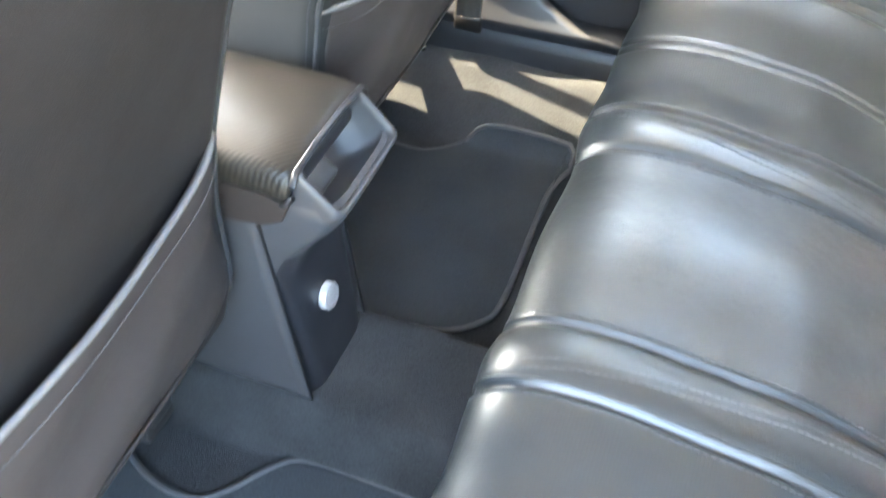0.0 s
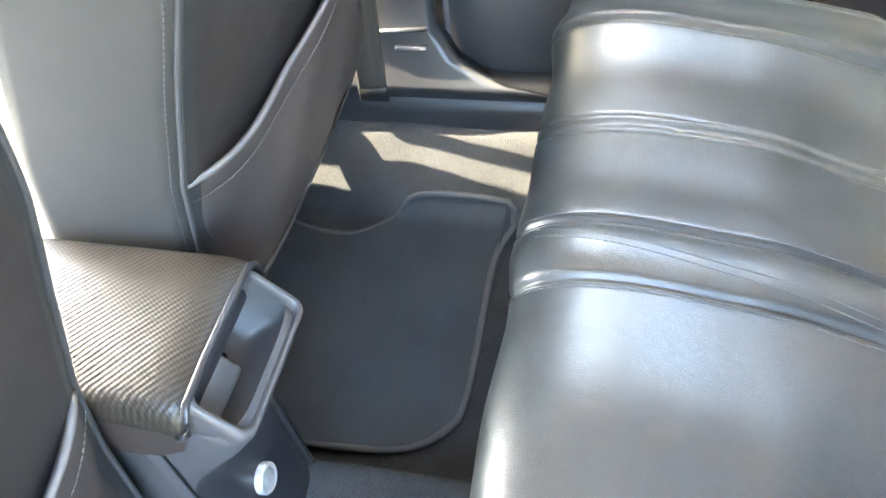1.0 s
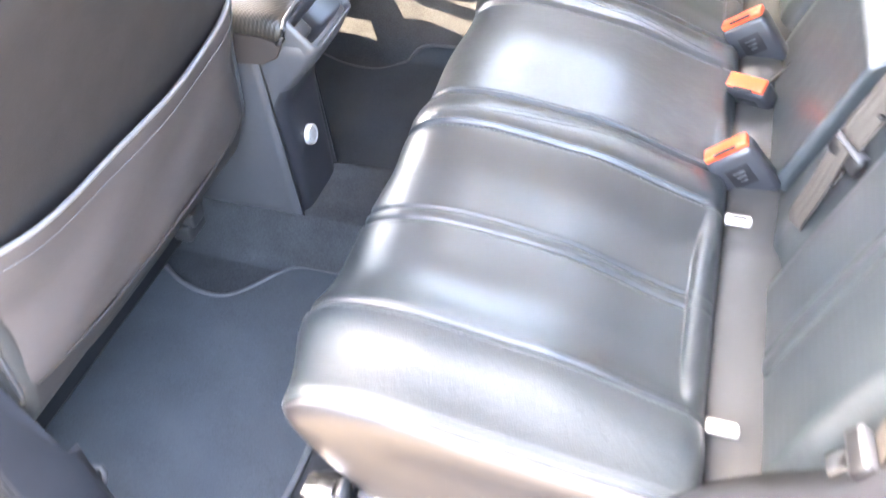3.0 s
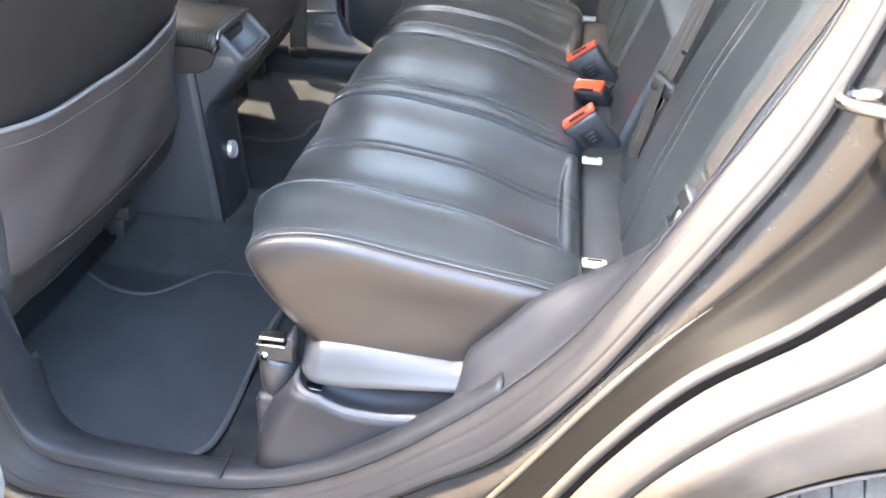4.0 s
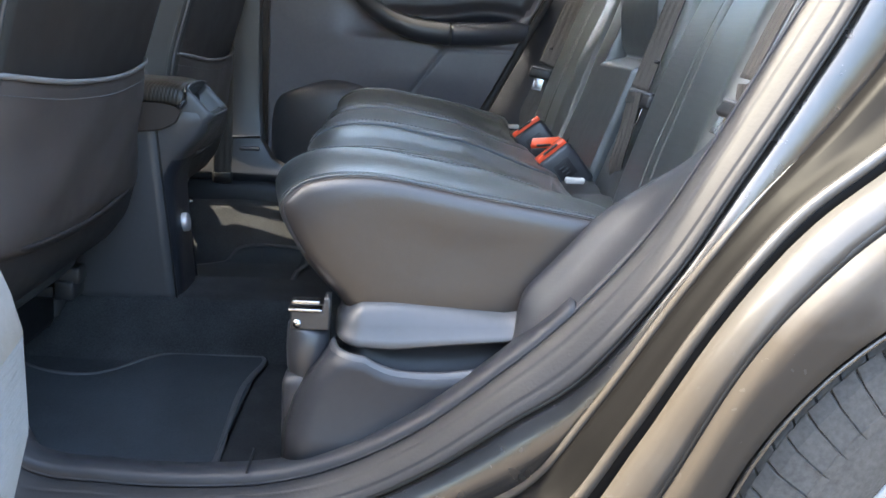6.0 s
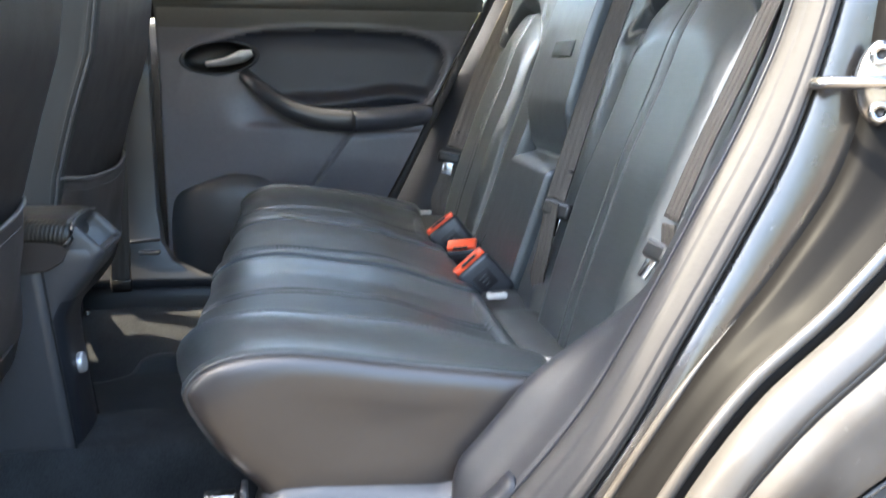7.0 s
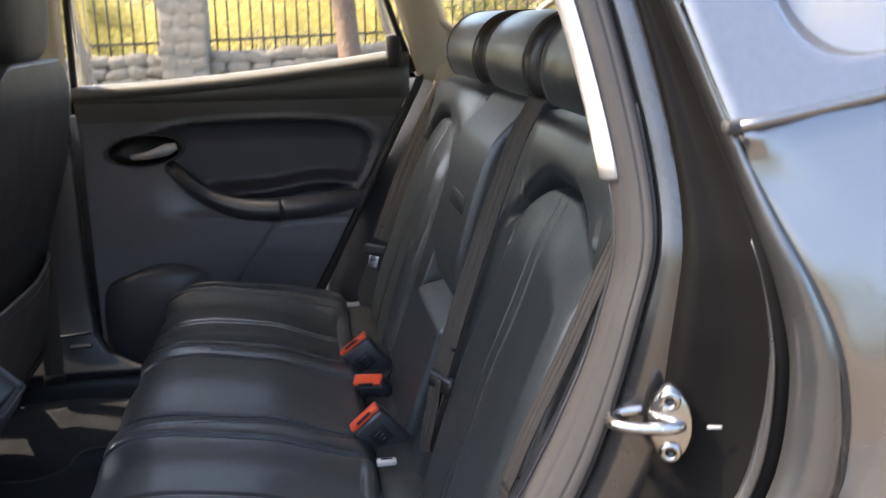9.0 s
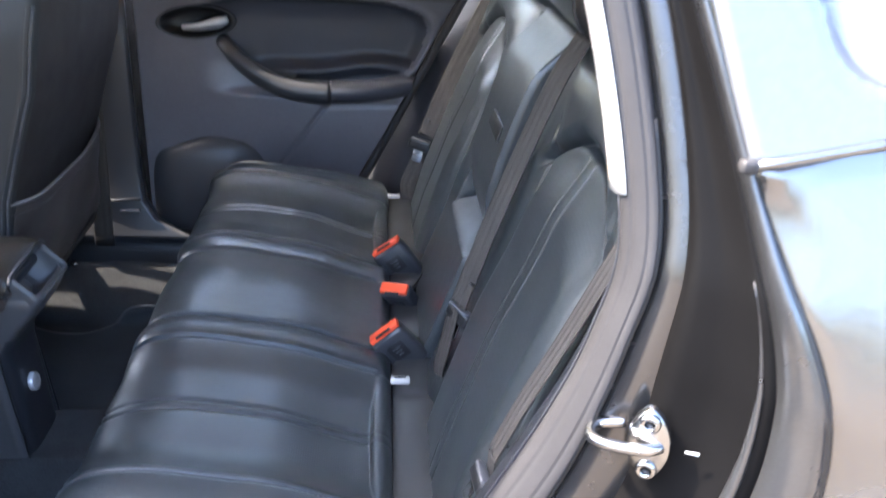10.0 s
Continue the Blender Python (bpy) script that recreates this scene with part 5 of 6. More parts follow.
thicken(part("cover", loft(rows_, LID), lid), 0.004, np.array((-0.4, 0, 3.0)))
part("edge", tube([(rw[-1][0] + 0.001, rw[-1][1], rw[-1][2]) for rw in rows_], 0.0035, PLASTIC_SMOOTH, 8), lid, "dark rolled edge of the cover")
fp = [(-0.270, 0.742), (-0.272, 0.728), (-0.282, 0.706), (-0.305, 0.692), (-0.34, 0.688), (-0.54, 0.688), (-0.54, 0.742)]
# brown of the flap stands in for shade under the lid's edge
part("flap", prism(fp, "y", -0.0812, -0.0772, LID_FLAP, 0.0015), lid, "flap hanging from the cover, brown shade in its colour")
# parking brake housing seen between the front seats
hb = thing("front_console", None, "grey console between the front seats", "console")
part("body", box((0.72, 0.225, 0.34), PLASTIC_GREY, 0.03, (-0.83, 0, 0.53)), hb)
part("lever", tube(curve([(-0.98, 0.02, 0.69), (-0.86, 0.02, 0.74), (-0.74, 0.02, 0.77)], 16), 0.014, BLACK, 10), hb, "black parking brake lever")

# ---- floor mats ----
MATO = [(-0.60, 0.20), (-0.60, 0.40), (-0.585, 0.585), (-0.548, 0.600), (-0.47, 0.556), (-0.40, 0.545), (-0.362, 0.566), (-0.318, 0.622), (-0.280, 0.640), (-0.160, 0.642), (-0.130, 0.622), (-0.150, 0.500), (-0.147, 0.260),
        (-0.165, 0.200), (-0.215, 0.165), (-0.30, 0.155), (-0.375, 0.160), (-0.40, 0.205), (-0.425, 0.215), (-0.52, 0.165)]


def floor_mat(dy, label, climb=False):
    m = thing("floor_mat", None, label, "floor mat", group="rear floor mats")
    c = curve([(a, b - 0.30 * max(0.0, b - 0.50)) if climb else (a, b) for a, b in MATO], 130, True)
    lift = lambda a, b: max(0.0, float(floor_z(a, b)) - 0.285) if climb else 0.008 + 0.014 * float(smooth(-0.42, -0.14, np.array(b + dy)))
    span = []
    for x in np.linspace(c[:, 0].min() + 0.0015, c[:, 0].max() - 0.0015, 90):
        nxt = np.roll(c, -1, 0)
        hit = (c[:, 0] - x) * (nxt[:, 0] - x) <= 0
        yy = c[hit, 1] + (nxt[hit, 1] - c[hit, 1]) * (x - c[hit, 0]) / (nxt[hit, 0] - c[hit, 0] + 1e-9)
        span.append([(x, y + dy, 0.2935 + lift(x, y) + 0.0008 * math.sin(40 * x) * math.sin(33 * y)) for y in np.linspace(yy.min(), yy.max(), 50)])
    thicken(part("velour", loft(span, MAT), m), 0.006, np.array((-0.3, dy + 0.4, 3.0)))
    part("binding", tube([(a, b + dy, 0.291 + lift(a, b)) for a, b in c], 0.0055, BINDING, 8, closed=True, squash=0.8), m, "grey stitched edge binding")
    return m


floor_mat(-0.745, "dark velour floor mat with grey binding in the near footwell")
floor_mat(0.0, "dark velour floor mat with grey binding in the far footwell", True)

# ---- storage trim beside the cushion ----
tb = thing("side_tray", None, "grey plastic side trim with a lens-shaped pocket beside the bench", "side trim")
TX = [0.020, 0.045, 0.080, 0.140, 0.200, 0.228, 0.250, 0.283, 0.310]


def tray_lines(x):
    """Heights of the upper edge, the pocket's upper edge and its rim."""
    top_z = np.interp(x, TX, [0.576, 0.588, 0.590, 0.587, 0.583, 0.588, 0.597, 0.620, 0.644])
    mid_z = np.interp(x, TX, [0.550, 0.546, 0.545, 0.552, 0.558, 0.562, 0.568, 0.588, 0.610])
    u = np.clip((x - 0.052) / 0.19, 0, 1)
    return top_z, mid_z, mid_z - 0.004 - 0.021 * math.sin(math.pi * u ** 0.9) ** 0.8


def tray_strip(levels):
    """levels: (front x, y, height as a mix of the three lines, extra drop) a row."""
    out = []
    for x0, y, (a, c, d), drop in levels:
        row = []
        for u in np.linspace(0, 1, 80):
            w = min(1.0, u / 0.10)
            x = x0 + (0.310 - x0) * u
            t_, m_, r_ = tray_lines(max(x, 0.020))
            turn = (1 - math.sqrt(max(0.0, 1 - (1 - w) ** 2)))
            row.append((x, y + 0.040 * turn + 0.030 * float(smooth(0.245, 0.30, np.array(x))), a * t_ + c * m_ + d * r_ - drop))
        out.append(row)
    return out


upper = tray_strip([(0.026, -0.596, (1, 0, 0), 0.006), (0.023, -0.612, (1, 0, 0), 0.001), (0.021, -0.618, (1, 0, 0), 0.001), (0.020, -0.623, (1, 0, 0), 0.005), (0.018, -0.629, (0.75, 0.25, 0), 0), (0.017, -0.634, (0.45, 0.55, 0), 0), (0.017, -0.640, (0.15, 0.85, 0), 0), (0.017, -0.645, (0, 1, 0), 0), (0.018, -0.643, (0, 1, 0), 0.002)])
thicken(part("upper_face", loft(upper, SIDE_GREY), tb, "light grey satin upper face of the trim"), 0.003, OUTSIDE)
pocket_rows = tray_strip([(0.018, -0.643, (0, 1, 0), 0.002), (0.022, -0.622, (0, 1, 0), 0.004), (0.024, -0.615, (0, 0, 1), 0.010), (0.024, -0.640, (0, 0, 1), 0.022), (0.020, -0.653, (0, 0, 1), 0.008), (0.018, -0.657, (0, 0, 1), 0.002)])
part("pocket", loft(pocket_rows, PLASTIC), tb, "dark hollow of the pocket")
rim_rows = tray_strip([(0.018, -0.657, (0, 0, 1), 0.002), (0.016, -0.659, (0, 0, 1), 0.000), (0.014, -0.662, (0, 0, 1), 0.0015), (0.012, -0.664, (0, 0, 1), 0.006)])
part("pocket_rim", loft(rim_rows, SIDE_GREY), tb, "rounded light rim of the pocket")
low_rows = tray_strip([(0.012, -0.664, (0, 0, 1), 0.006), (0.004, -0.664, (0, 0, 1), 0.018), (-0.012, -0.664, (0, 0, 1), 0.036), (-0.026, -0.667, (0, 0, 1), 0.062), (-0.034, -0.673, (0, 0, 1), 0.095), (-0.036, -0.682, (0, 0, 1), 0.125)])
low_rows = [[(x, y, max(z, 0.418)) for x, y, z in row] for row in low_rows]
thicken(part("lower_face", loft(low_rows, PLASTIC), tb, "dark grained lower face of the trim"), 0.003, OUTSIDE)
fr_rows = [[(row[0][0] + dx, row[0][1] + dy, row[0][2]) for row in upper[3:] + rim_rows[1:] + low_rows[1:]] for dx, dy in ((0.0, 0.0), (0.003, 0.012), (0.010, 0.045), (0.020, 0.075))]
thicken(part("front_face", loft(fr_rows, PLASTIC), tb, "dark front edge of the trim"), 0.003, np.array((-1.5, -0.8, 0.6)))
# folding bracket at the front of the bench
br = thing("seat_bracket", None, "dark steel folding bracket under the bench corner", "seat bracket")
part("hook", prism([(-0.030, 0.556), (0.012, 0.556), (0.012, 0.592), (0.006, 0.592), (0.004, 0.577), (-0.030, 0.577)], "y", -0.628, -0.600, DARK_STEEL, 0.002), br)
part("tab", box((0.030, 0.016, 0.004), CHROME, 0.001, (-0.014, -0.618, 0.586)), br, "bare steel tab")
part("tab", box((0.036, 0.016, 0.003), CHROME, 0.001, (-0.014, -0.622, 0.5785)), br, "bare steel tab")
part("pin", tube([(-0.022, -0.632, 0.5635), (-0.022, -0.600, 0.5635)], 0.0045, CHROME, 10), br, "steel hinge pin")
shoe = []
for z, r in ((0.556, 0.020), (0.552, 0.023), (0.530, 0.024), (0.505, 0.023), (0.490, 0.018), (0.478, 0.010)):
    shoe.append([(-0.012 + r * math.cos(a), -0.606 + 1.1 * r * math.sin(a), z - 0.004 * math.cos(a)) for a in np.linspace(0, 2 * math.pi, 28, endpoint=False)])
part("cover", loft(shoe, PLASTIC_SMOOTH, closed=True, caps=True), br, "glossy dark bracket cover")
for z, w in ((0.5275, 0.040), (0.514, 0.026)):
    part("ridge", box((w, 0.012, 0.0025), CHROME, 0.0008, (-0.010, -0.629, z), m=pose(0, 0, 0, 0, 4, 0)), br, "thin bright steel strip")
part("foot", box((0.052, 0.05, 0.15), PLASTIC, 0.012, (-0.012, -0.612, 0.430)), br)

# ---- door striker ----
st = thing("door_striker", None, "shiny steel door striker loop bolted to the jamb", "door striker")
sm = Matrix.Translation((0.538, -0.764, 0.982)) @ pose(0, 0, 0, 0, -4, -24) @ Matrix.Diagonal((0.98, 0.98, 0.98, 1))
plate = [(0.0185 * math.cos(a) * (1 - 0.25 * abs(math.sin(a)) ** 3), 0.0355 * math.sin(a)) for a in np.linspace(0, 2 * math.pi, 36, endpoint=False)]
for q in range(1):
    bmv = [[tuple(sm @ Vector((k * a, dy, k * b))) for a, b in plate] for k, dy in ((1.0, 0.006), (1.0, -0.002), (0.93, -0.0045), (0.4, -0.0048), (0.02, -0.0048))]
    part("plate", loft(bmv, CHROME, closed=True), st)
for z in (0.0235, -0.0235):
    bolt = part("bolt", loft([[tuple(sm @ Vector((r * math.cos(a), dy, z + r * math.sin(a)))) for a in np.linspace(0, 2 * math.pi, 18, endpoint=False)] for r, dy in ((0.0095, -0.003), (0.0095, -0.0065), (0.0075, -0.009), (0.0045, -0.0088), (0.004, -0.005), (0.0004, -0.005))], CHROME, closed=True), st)
    part("recess", loft([[tuple(sm @ Vector((r * math.cos(a), dy, z + r * math.sin(a)))) for a in np.linspace(0, 2 * math.pi, 6, endpoint=False)] for r, dy in ((0.0038, -0.0085), (0.0035, -0.0052), (0.0003, -0.0052))], DARK_STEEL, closed=True), bolt)
lp_ = curve([(0.010, -0.003, 0.000), (0.000, -0.012, 0.001), (-0.018, -0.016, 0.002), (-0.036, -0.016, 0.003), (-0.047, -0.010, 0.003), (-0.050, 0.000, 0.003), (-0.044, 0.012, 0.003), (-0.024, 0.020, 0.003)], 50)
part("loop", tube([tuple(sm @ Vector(p)) for p in lp_], 0.0052, CHROME, 12), st)
part("marker", box((0.012, 0.003, 0.002), SILVER, 0.0006, (0.036, -0.001, -0.001), m=sm), st)

# ---- rear wheel ----
WX, WZ = WC


def turned(profile, mat, n=72, flat=False, pick=None):
    return loft([[(WX + r * math.cos(a), y, WZ + r * math.sin(a)) for a in np.linspace(0, 2 * math.pi, n + 1)] for y, r in profile], mat, flat=flat, pick=pick)


whl = part("wheel", turned([(-0.60, 0.207), (-0.80, 0.205), (-0.81, 0.214), (-0.812, 0.205), (-0.79, 0.19), (-0.775, 0.05), (-0.78, 0.01)], SILVER), shell, "rear wheel with silver alloy rim and dusty tyre")
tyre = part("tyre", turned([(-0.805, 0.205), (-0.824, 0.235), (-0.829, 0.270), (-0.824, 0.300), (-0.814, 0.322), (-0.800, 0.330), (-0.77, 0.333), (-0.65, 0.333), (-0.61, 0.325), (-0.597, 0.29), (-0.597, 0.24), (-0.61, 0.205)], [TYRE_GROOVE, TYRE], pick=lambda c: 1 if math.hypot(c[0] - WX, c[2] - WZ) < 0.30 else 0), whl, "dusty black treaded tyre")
# tread blocks: two shoulder rows and three middle rows round the tyre
verts, faces = [], []
for y0, y1, r0, r1, pitch, slant, gap in ((-0.831, -0.8135, 0.286, 0.326, 5.0, -0.8, 0.35), (-0.813, -0.776, 0.3265, 0.341, 5.0, -2.0, 0.55), (-0.768, -0.737, 0.3415, 0.3425, 5.0, -2.6, 0.6), (-0.729, -0.691, 0.3425, 0.3425, 5.0, 0.0, 0.5), (-0.683, -0.651, 0.3425, 0.3415, 5.0, 2.6, 0.6), (-0.644, -0.600, 0.341, 0.322, 5.0, 1.6, 0.6)):
    for k in range(72):
        a0, a1 = k * pitch, (k + 1) * pitch - gap
        ring_ = []
        for lift_, shrink in ((-0.010, 0.0), (-0.0012, 0.0), (0.0, 0.0012)):
            for ang, y, r, sl in ((a0, y0, r0, -slant), (a0, 0.5 * (y0 + y1), max(r0, r1) - 0.3 * abs(r1 - r0), 0), (a0, y1, r1, slant), (a1, y1, r1, slant), (a1, 0.5 * (y0 + y1), max(r0, r1) - 0.3 * abs(r1 - r0), 0), (a1, y0, r0, -slant)):
                yy = y + (shrink if y == y0 else -shrink if y == y1 else 0)
                g = radians(ang + sl + (0.2 if ang == a0 else -0.2) * (shrink > 0))
                ring_.append((WX + (r + lift_) * math.cos(g), yy, WZ + (r + lift_) * math.sin(g)))
        o = len(verts)
        verts += ring_
        for lv in (0, 6):
            faces += [(o + lv + i, o + lv + (i + 1) % 6, o + lv + 6 + (i + 1) % 6, o + lv + 6 + i) for i in range(6)]
        faces += [(o + 12, o + 13, o + 16, o + 17), (o + 13, o + 14, o + 15, o + 16)]
        e = o + 18 if k < 71 else o - 71 * 18
        faces += [(o + 5, o + 4, e + 1, e), (o + 4, o + 3, e + 2, e + 1)]
tagged(part("tread", mesh_of(verts, faces, TYRE, flat=True), whl, "rows of worn dusty tread blocks"), "rows of worn dusty tread blocks", kind="stuff")
for k in range(5):
    a = 2 * math.pi * k / 5
    part("spoke", box((0.16, 0.02, 0.05), SILVER, 0.008, m=Matrix.Translation((WX + 0.115 * math.cos(a), -0.79, WZ + 0.115 * math.sin(a))) @ pose(0, 0, 0, 0, -math.degrees(a), 0)), whl)

# ---- near rear door, swung open beside the camera ----
od = thing("open_door", None, "open rear car door with ribbed map pocket", "car door")
DM = Matrix.Translation((-0.405, -0.800, 0.0)) @ pose(0, 0, 0, 0, 0, -80)
part("shell", box((0.95, 0.07, 0.68), PAINT, 0.02, (0.475, 0.02, 0.78), m=DM), od)
part("inner_panel", box((0.88, 0.045, 0.66), PLASTIC, 0.012, (0.48, 0.076, 0.79), m=DM), od)
pk_ = []
for z, d in list(zip(np.linspace(0.44, 0.64, 420), np.interp(np.linspace(0.44, 0.64, 420), [0.44, 0.48, 0.56, 0.64], [0.03, 0.075, 0.095, 0.095]))) + [(0.67, 0.090), (0.70, 0.078), (0.72, 0.06), (0.732, 0.035), (0.736, 0.0)]:
    pk_.append([tuple(DM @ Vector((0.02 + 0.34 * (u + 1) / 2, 0.095 + d * (1 - abs(u) ** 4) + 0.0013 * math.sin(z * 1750), z - 0.02 * u * u))) for u in np.linspace(-1, 1, 40)])
part("map_pocket", loft(pk_, RIBBED), od, "pale grey ribbed cloth map pocket")
part("window_frame", tube([tuple(DM @ Vector(p)) for p in curve([(0.02, -0.05, 1.10), (0.04, 0.0, 1.42), (0.10, 0.06, 1.53), (0.50, 0.07, 1.55), (0.68, 0.05, 1.45), (0.86, -0.03, 1.13)], 60)], 0.016, PAINT, 10), od)

# ---- outside: verge, stone wall with railings, pines ----
GRAVEL = surface("dusty_ground", (0.125, 0.103, 0.078), 0.95, vary=0.35, vary_scale=1.5, fine=0.3, fine_scale=40, bump=0.6, bump_scale=60, bump_dist=0.01, spec=0.2)
GRASS_DRY = surface("dry_grass", (0.074, 0.066, 0.042), 0.9, vary=0.55, vary_scale=2.2, fine=0.6, fine_scale=22, bump=0.5, bump_scale=40, bump_dist=0.02, spec=0.2)
STONE = surface("wall_stone", (0.215, 0.180, 0.140), 0.9, vary=0.3, vary_scale=2.5, fine=0.25, fine_scale=25, bump=0.7, bump_scale=30, bump_dist=0.015)
MORTAR = surface("mortar", (0.20, 0.18, 0.15), 0.95, vary=0.15, bump=0.4, bump_scale=60)
IRON = surface("black_iron", (0.02, 0.02, 0.02), 0.6, vary=0.2, bump=0.2, bump_scale=80)
BARK = surface("pine_bark", (0.17, 0.115, 0.08), 0.95, vary=0.35, vary_scale=5, fine=0.3, fine_scale=30, bump=0.9, bump_scale=18, bump_dist=0.03)
def backlit(mat, share, glow):
    """Lets part of the light through thin leaves."""
    t = mat.node_tree
    b = t.nodes["Principled BSDF"]
    tr = t.nodes.new("ShaderNodeBsdfTranslucent")
    tr.inputs["Color"].default_value = (*glow, 1)
    mx = t.nodes.new("ShaderNodeMixShader")
    mx.inputs[0].default_value = share
    out = next(k for k in t.nodes if k.bl_idname == "ShaderNodeOutputMaterial")
    t.links.new(b.outputs[0], mx.inputs[1])
    t.links.new(tr.outputs[0], mx.inputs[2])
    t.links.new(mx.outputs[0], out.inputs["Surface"])
    return mat


NEEDLE = surface("pine_needles", (0.074, 0.074, 0.020), 0.6, vary=0.5, vary_scale=0.8, fine=0.2, fine_scale=5, bump=0.0)
LEAF = surface("yellow_leaves", (0.33, 0.285, 0.085), 0.6, vary=0.4, vary_scale=0.7, fine=0.2, fine_scale=5, bump=0.0)
backlit(LEAF, 0.45, (0.50, 0.42, 0.14))
backlit(NEEDLE, 0.30, (0.15, 0.15, 0.04))
STRAW = surface("straw", (0.17, 0.145, 0.095), 0.85, vary=0.5, vary_scale=1.5, fine=0.3, fine_scale=8, bump=0.0)
HERB = surface("verge_herbs", (0.055, 0.058, 0.026), 0.8, vary=0.5, vary_scale=1.5, fine=0.3, fine_scale=10, bump=0.0)
PALE = surface("pale_road", (0.62, 0.58, 0.50), 0.9, vary=0.1, vary_scale=1, bump=0.3, bump_scale=20)


def ground_z(x, y):
    return 0.03 + 0.38 * smooth(2.5, 7.6, y) + 0.72 * smooth(10.0, 22.0, y) + 0.03 * np.sin(0.9 * x + 0.4) * smooth(1.5, 4, y)


gx = np.concatenate([[-900, -200, -60], np.linspace(-25, 30, 70), [60, 200, 900]])
gy = np.concatenate([[-900, -200, -60, -20, -8], np.linspace(-4, 14, 50), [20, 40, 100, 300, 900]])
thing("ground", loft([[(x, y, float(ground_z(x, y))) for y in gy] for x in gx], [GRAVEL, GRASS_DRY, PALE], pick=lambda c: 1 if 3.0 < c[1] < 8.6 or c[1] > 14 else (2 if c[1] > 8.6 else 0)), "dusty pale ground rising to a dry verge", "ground", kind="structure")

rng = random.Random(5)
wall = thing("stone_wall", None, "rubble stone wall topped with black iron railings", "wall", kind="structure")
WY = 8.0


def wall_z(x):
    return 1.02 + 0.035 * x


part("core", prism([(-14, -0.2), (20, -0.2), (20, wall_z(20) - 0.02), (-14, wall_z(-14) - 0.02)], "y", WY + 0.02, WY + 0.40, MORTAR), wall)


def stone(w, h, d, seed):
    r = random.Random(seed)
    k = 9
    sq = lambda v: math.copysign(abs(v) ** 0.55, v)
    out = [(0.5 * w * sq(math.cos(2 * math.pi * i / k + 0.3)) * r.uniform(0.86, 1.04), 0.5 * h * sq(math.sin(2 * math.pi * i / k + 0.3)) * r.uniform(0.86, 1.04)) for i in range(k)]
    return loft([[(a, d * 0.5, b) for a, b in out], [(a, -d * 0.40, b) for a, b in out], [(0.90 * a, -d * 0.5, 0.88 * b) for a, b in out], [(0.05 * a, -d * 0.53, 0.05 * b) for a, b in out]], STONE, closed=True)


shapes = [stone(rng.uniform(0.16, 0.27), rng.uniform(0.11, 0.165), 0.10, k) for k in range(8)]
n_st = 0
for row in range(6):
    x = -3.4 + 0.1 * (row % 2)
    while x < 5.6 and n_st < 290:
        o = part("stone", rng.choice(shapes), wall)
        o.location = (x, WY, wall_z(x) - 0.07 - 0.122 * row + rng.uniform(-0.02, 0.02))
        o.rotation_euler = (0, rng.uniform(-0.25, 0.25), 0)
        x += rng.uniform(0.165, 0.235)
        n_st += 1
for px in (-6.1, -0.83, 4.4):
    pier = part("pier", box((0.46, 0.46, 2.0), MORTAR, 0.02, (px, WY + 0.05, wall_z(px) - 0.36)), wall, "square stone pier")
    for r in range(8):
        for c in range(3):
            o = part("stone", rng.choice(shapes), pier)
            o.location = (px - 0.15 + 0.15 * c + rng.uniform(-0.02, 0.02), WY - 0.178, wall_z(px) + 0.57 - 0.135 * r + rng.uniform(-0.02, 0.02))
            o.rotation_euler = (0, rng.uniform(-0.5, 0.5), 0)
            o.scale = (rng.uniform(0.62, 0.80), 0.30, rng.uniform(0.88, 1.08))
fence = thing("iron_railings", None, "black iron railings with upright bars on the stone wall", "fence", kind="structure")
barm = tube([(0, 0, -0.05), (0, 0, 0.735)], 0.010, IRON, 6)
x = -5.6
while x < 6.6:
    if min(abs(x - p) for p in (-6.1, -0.83, 4.4)) > 0.26:
        o = part("bar", barm, fence)
        o.location = (x, WY + 0.12, wall_z(x))
    x += 0.118
for dz in (0.10, 0.60):
    part("rail", tube([(xx, WY + 0.12, wall_z(xx) + dz) for xx in (-6.1, 0, 7)], 0.013, IRON, 6), fence)


def branch_mesh(segs, mat):
    verts, faces = [], []
    for a, b, r0, r1 in segs:
        a, b = np.array(a), np.array(b)
        t = (b - a) / (np.linalg.norm(b - a) + 1e-9)
        v = np.cross(t, (0.31, 0.2, 0.93))
        v /= np.linalg.norm(v) + 1e-9
        w = np.cross(t, v)
        k = len(verts)
        for e, r in ((a, r0), (b, r1)):
            for q in range(6):
                g = 2 * math.pi * q / 6
                verts.append(e + r * (math.cos(g) * v + math.sin(g) * w))
        faces += [(k + q, k + (q + 1) % 6, k + 6 + (q + 1) % 6, k + 6 + q) for q in range(6)]
    return mesh_of(verts, faces, mat)


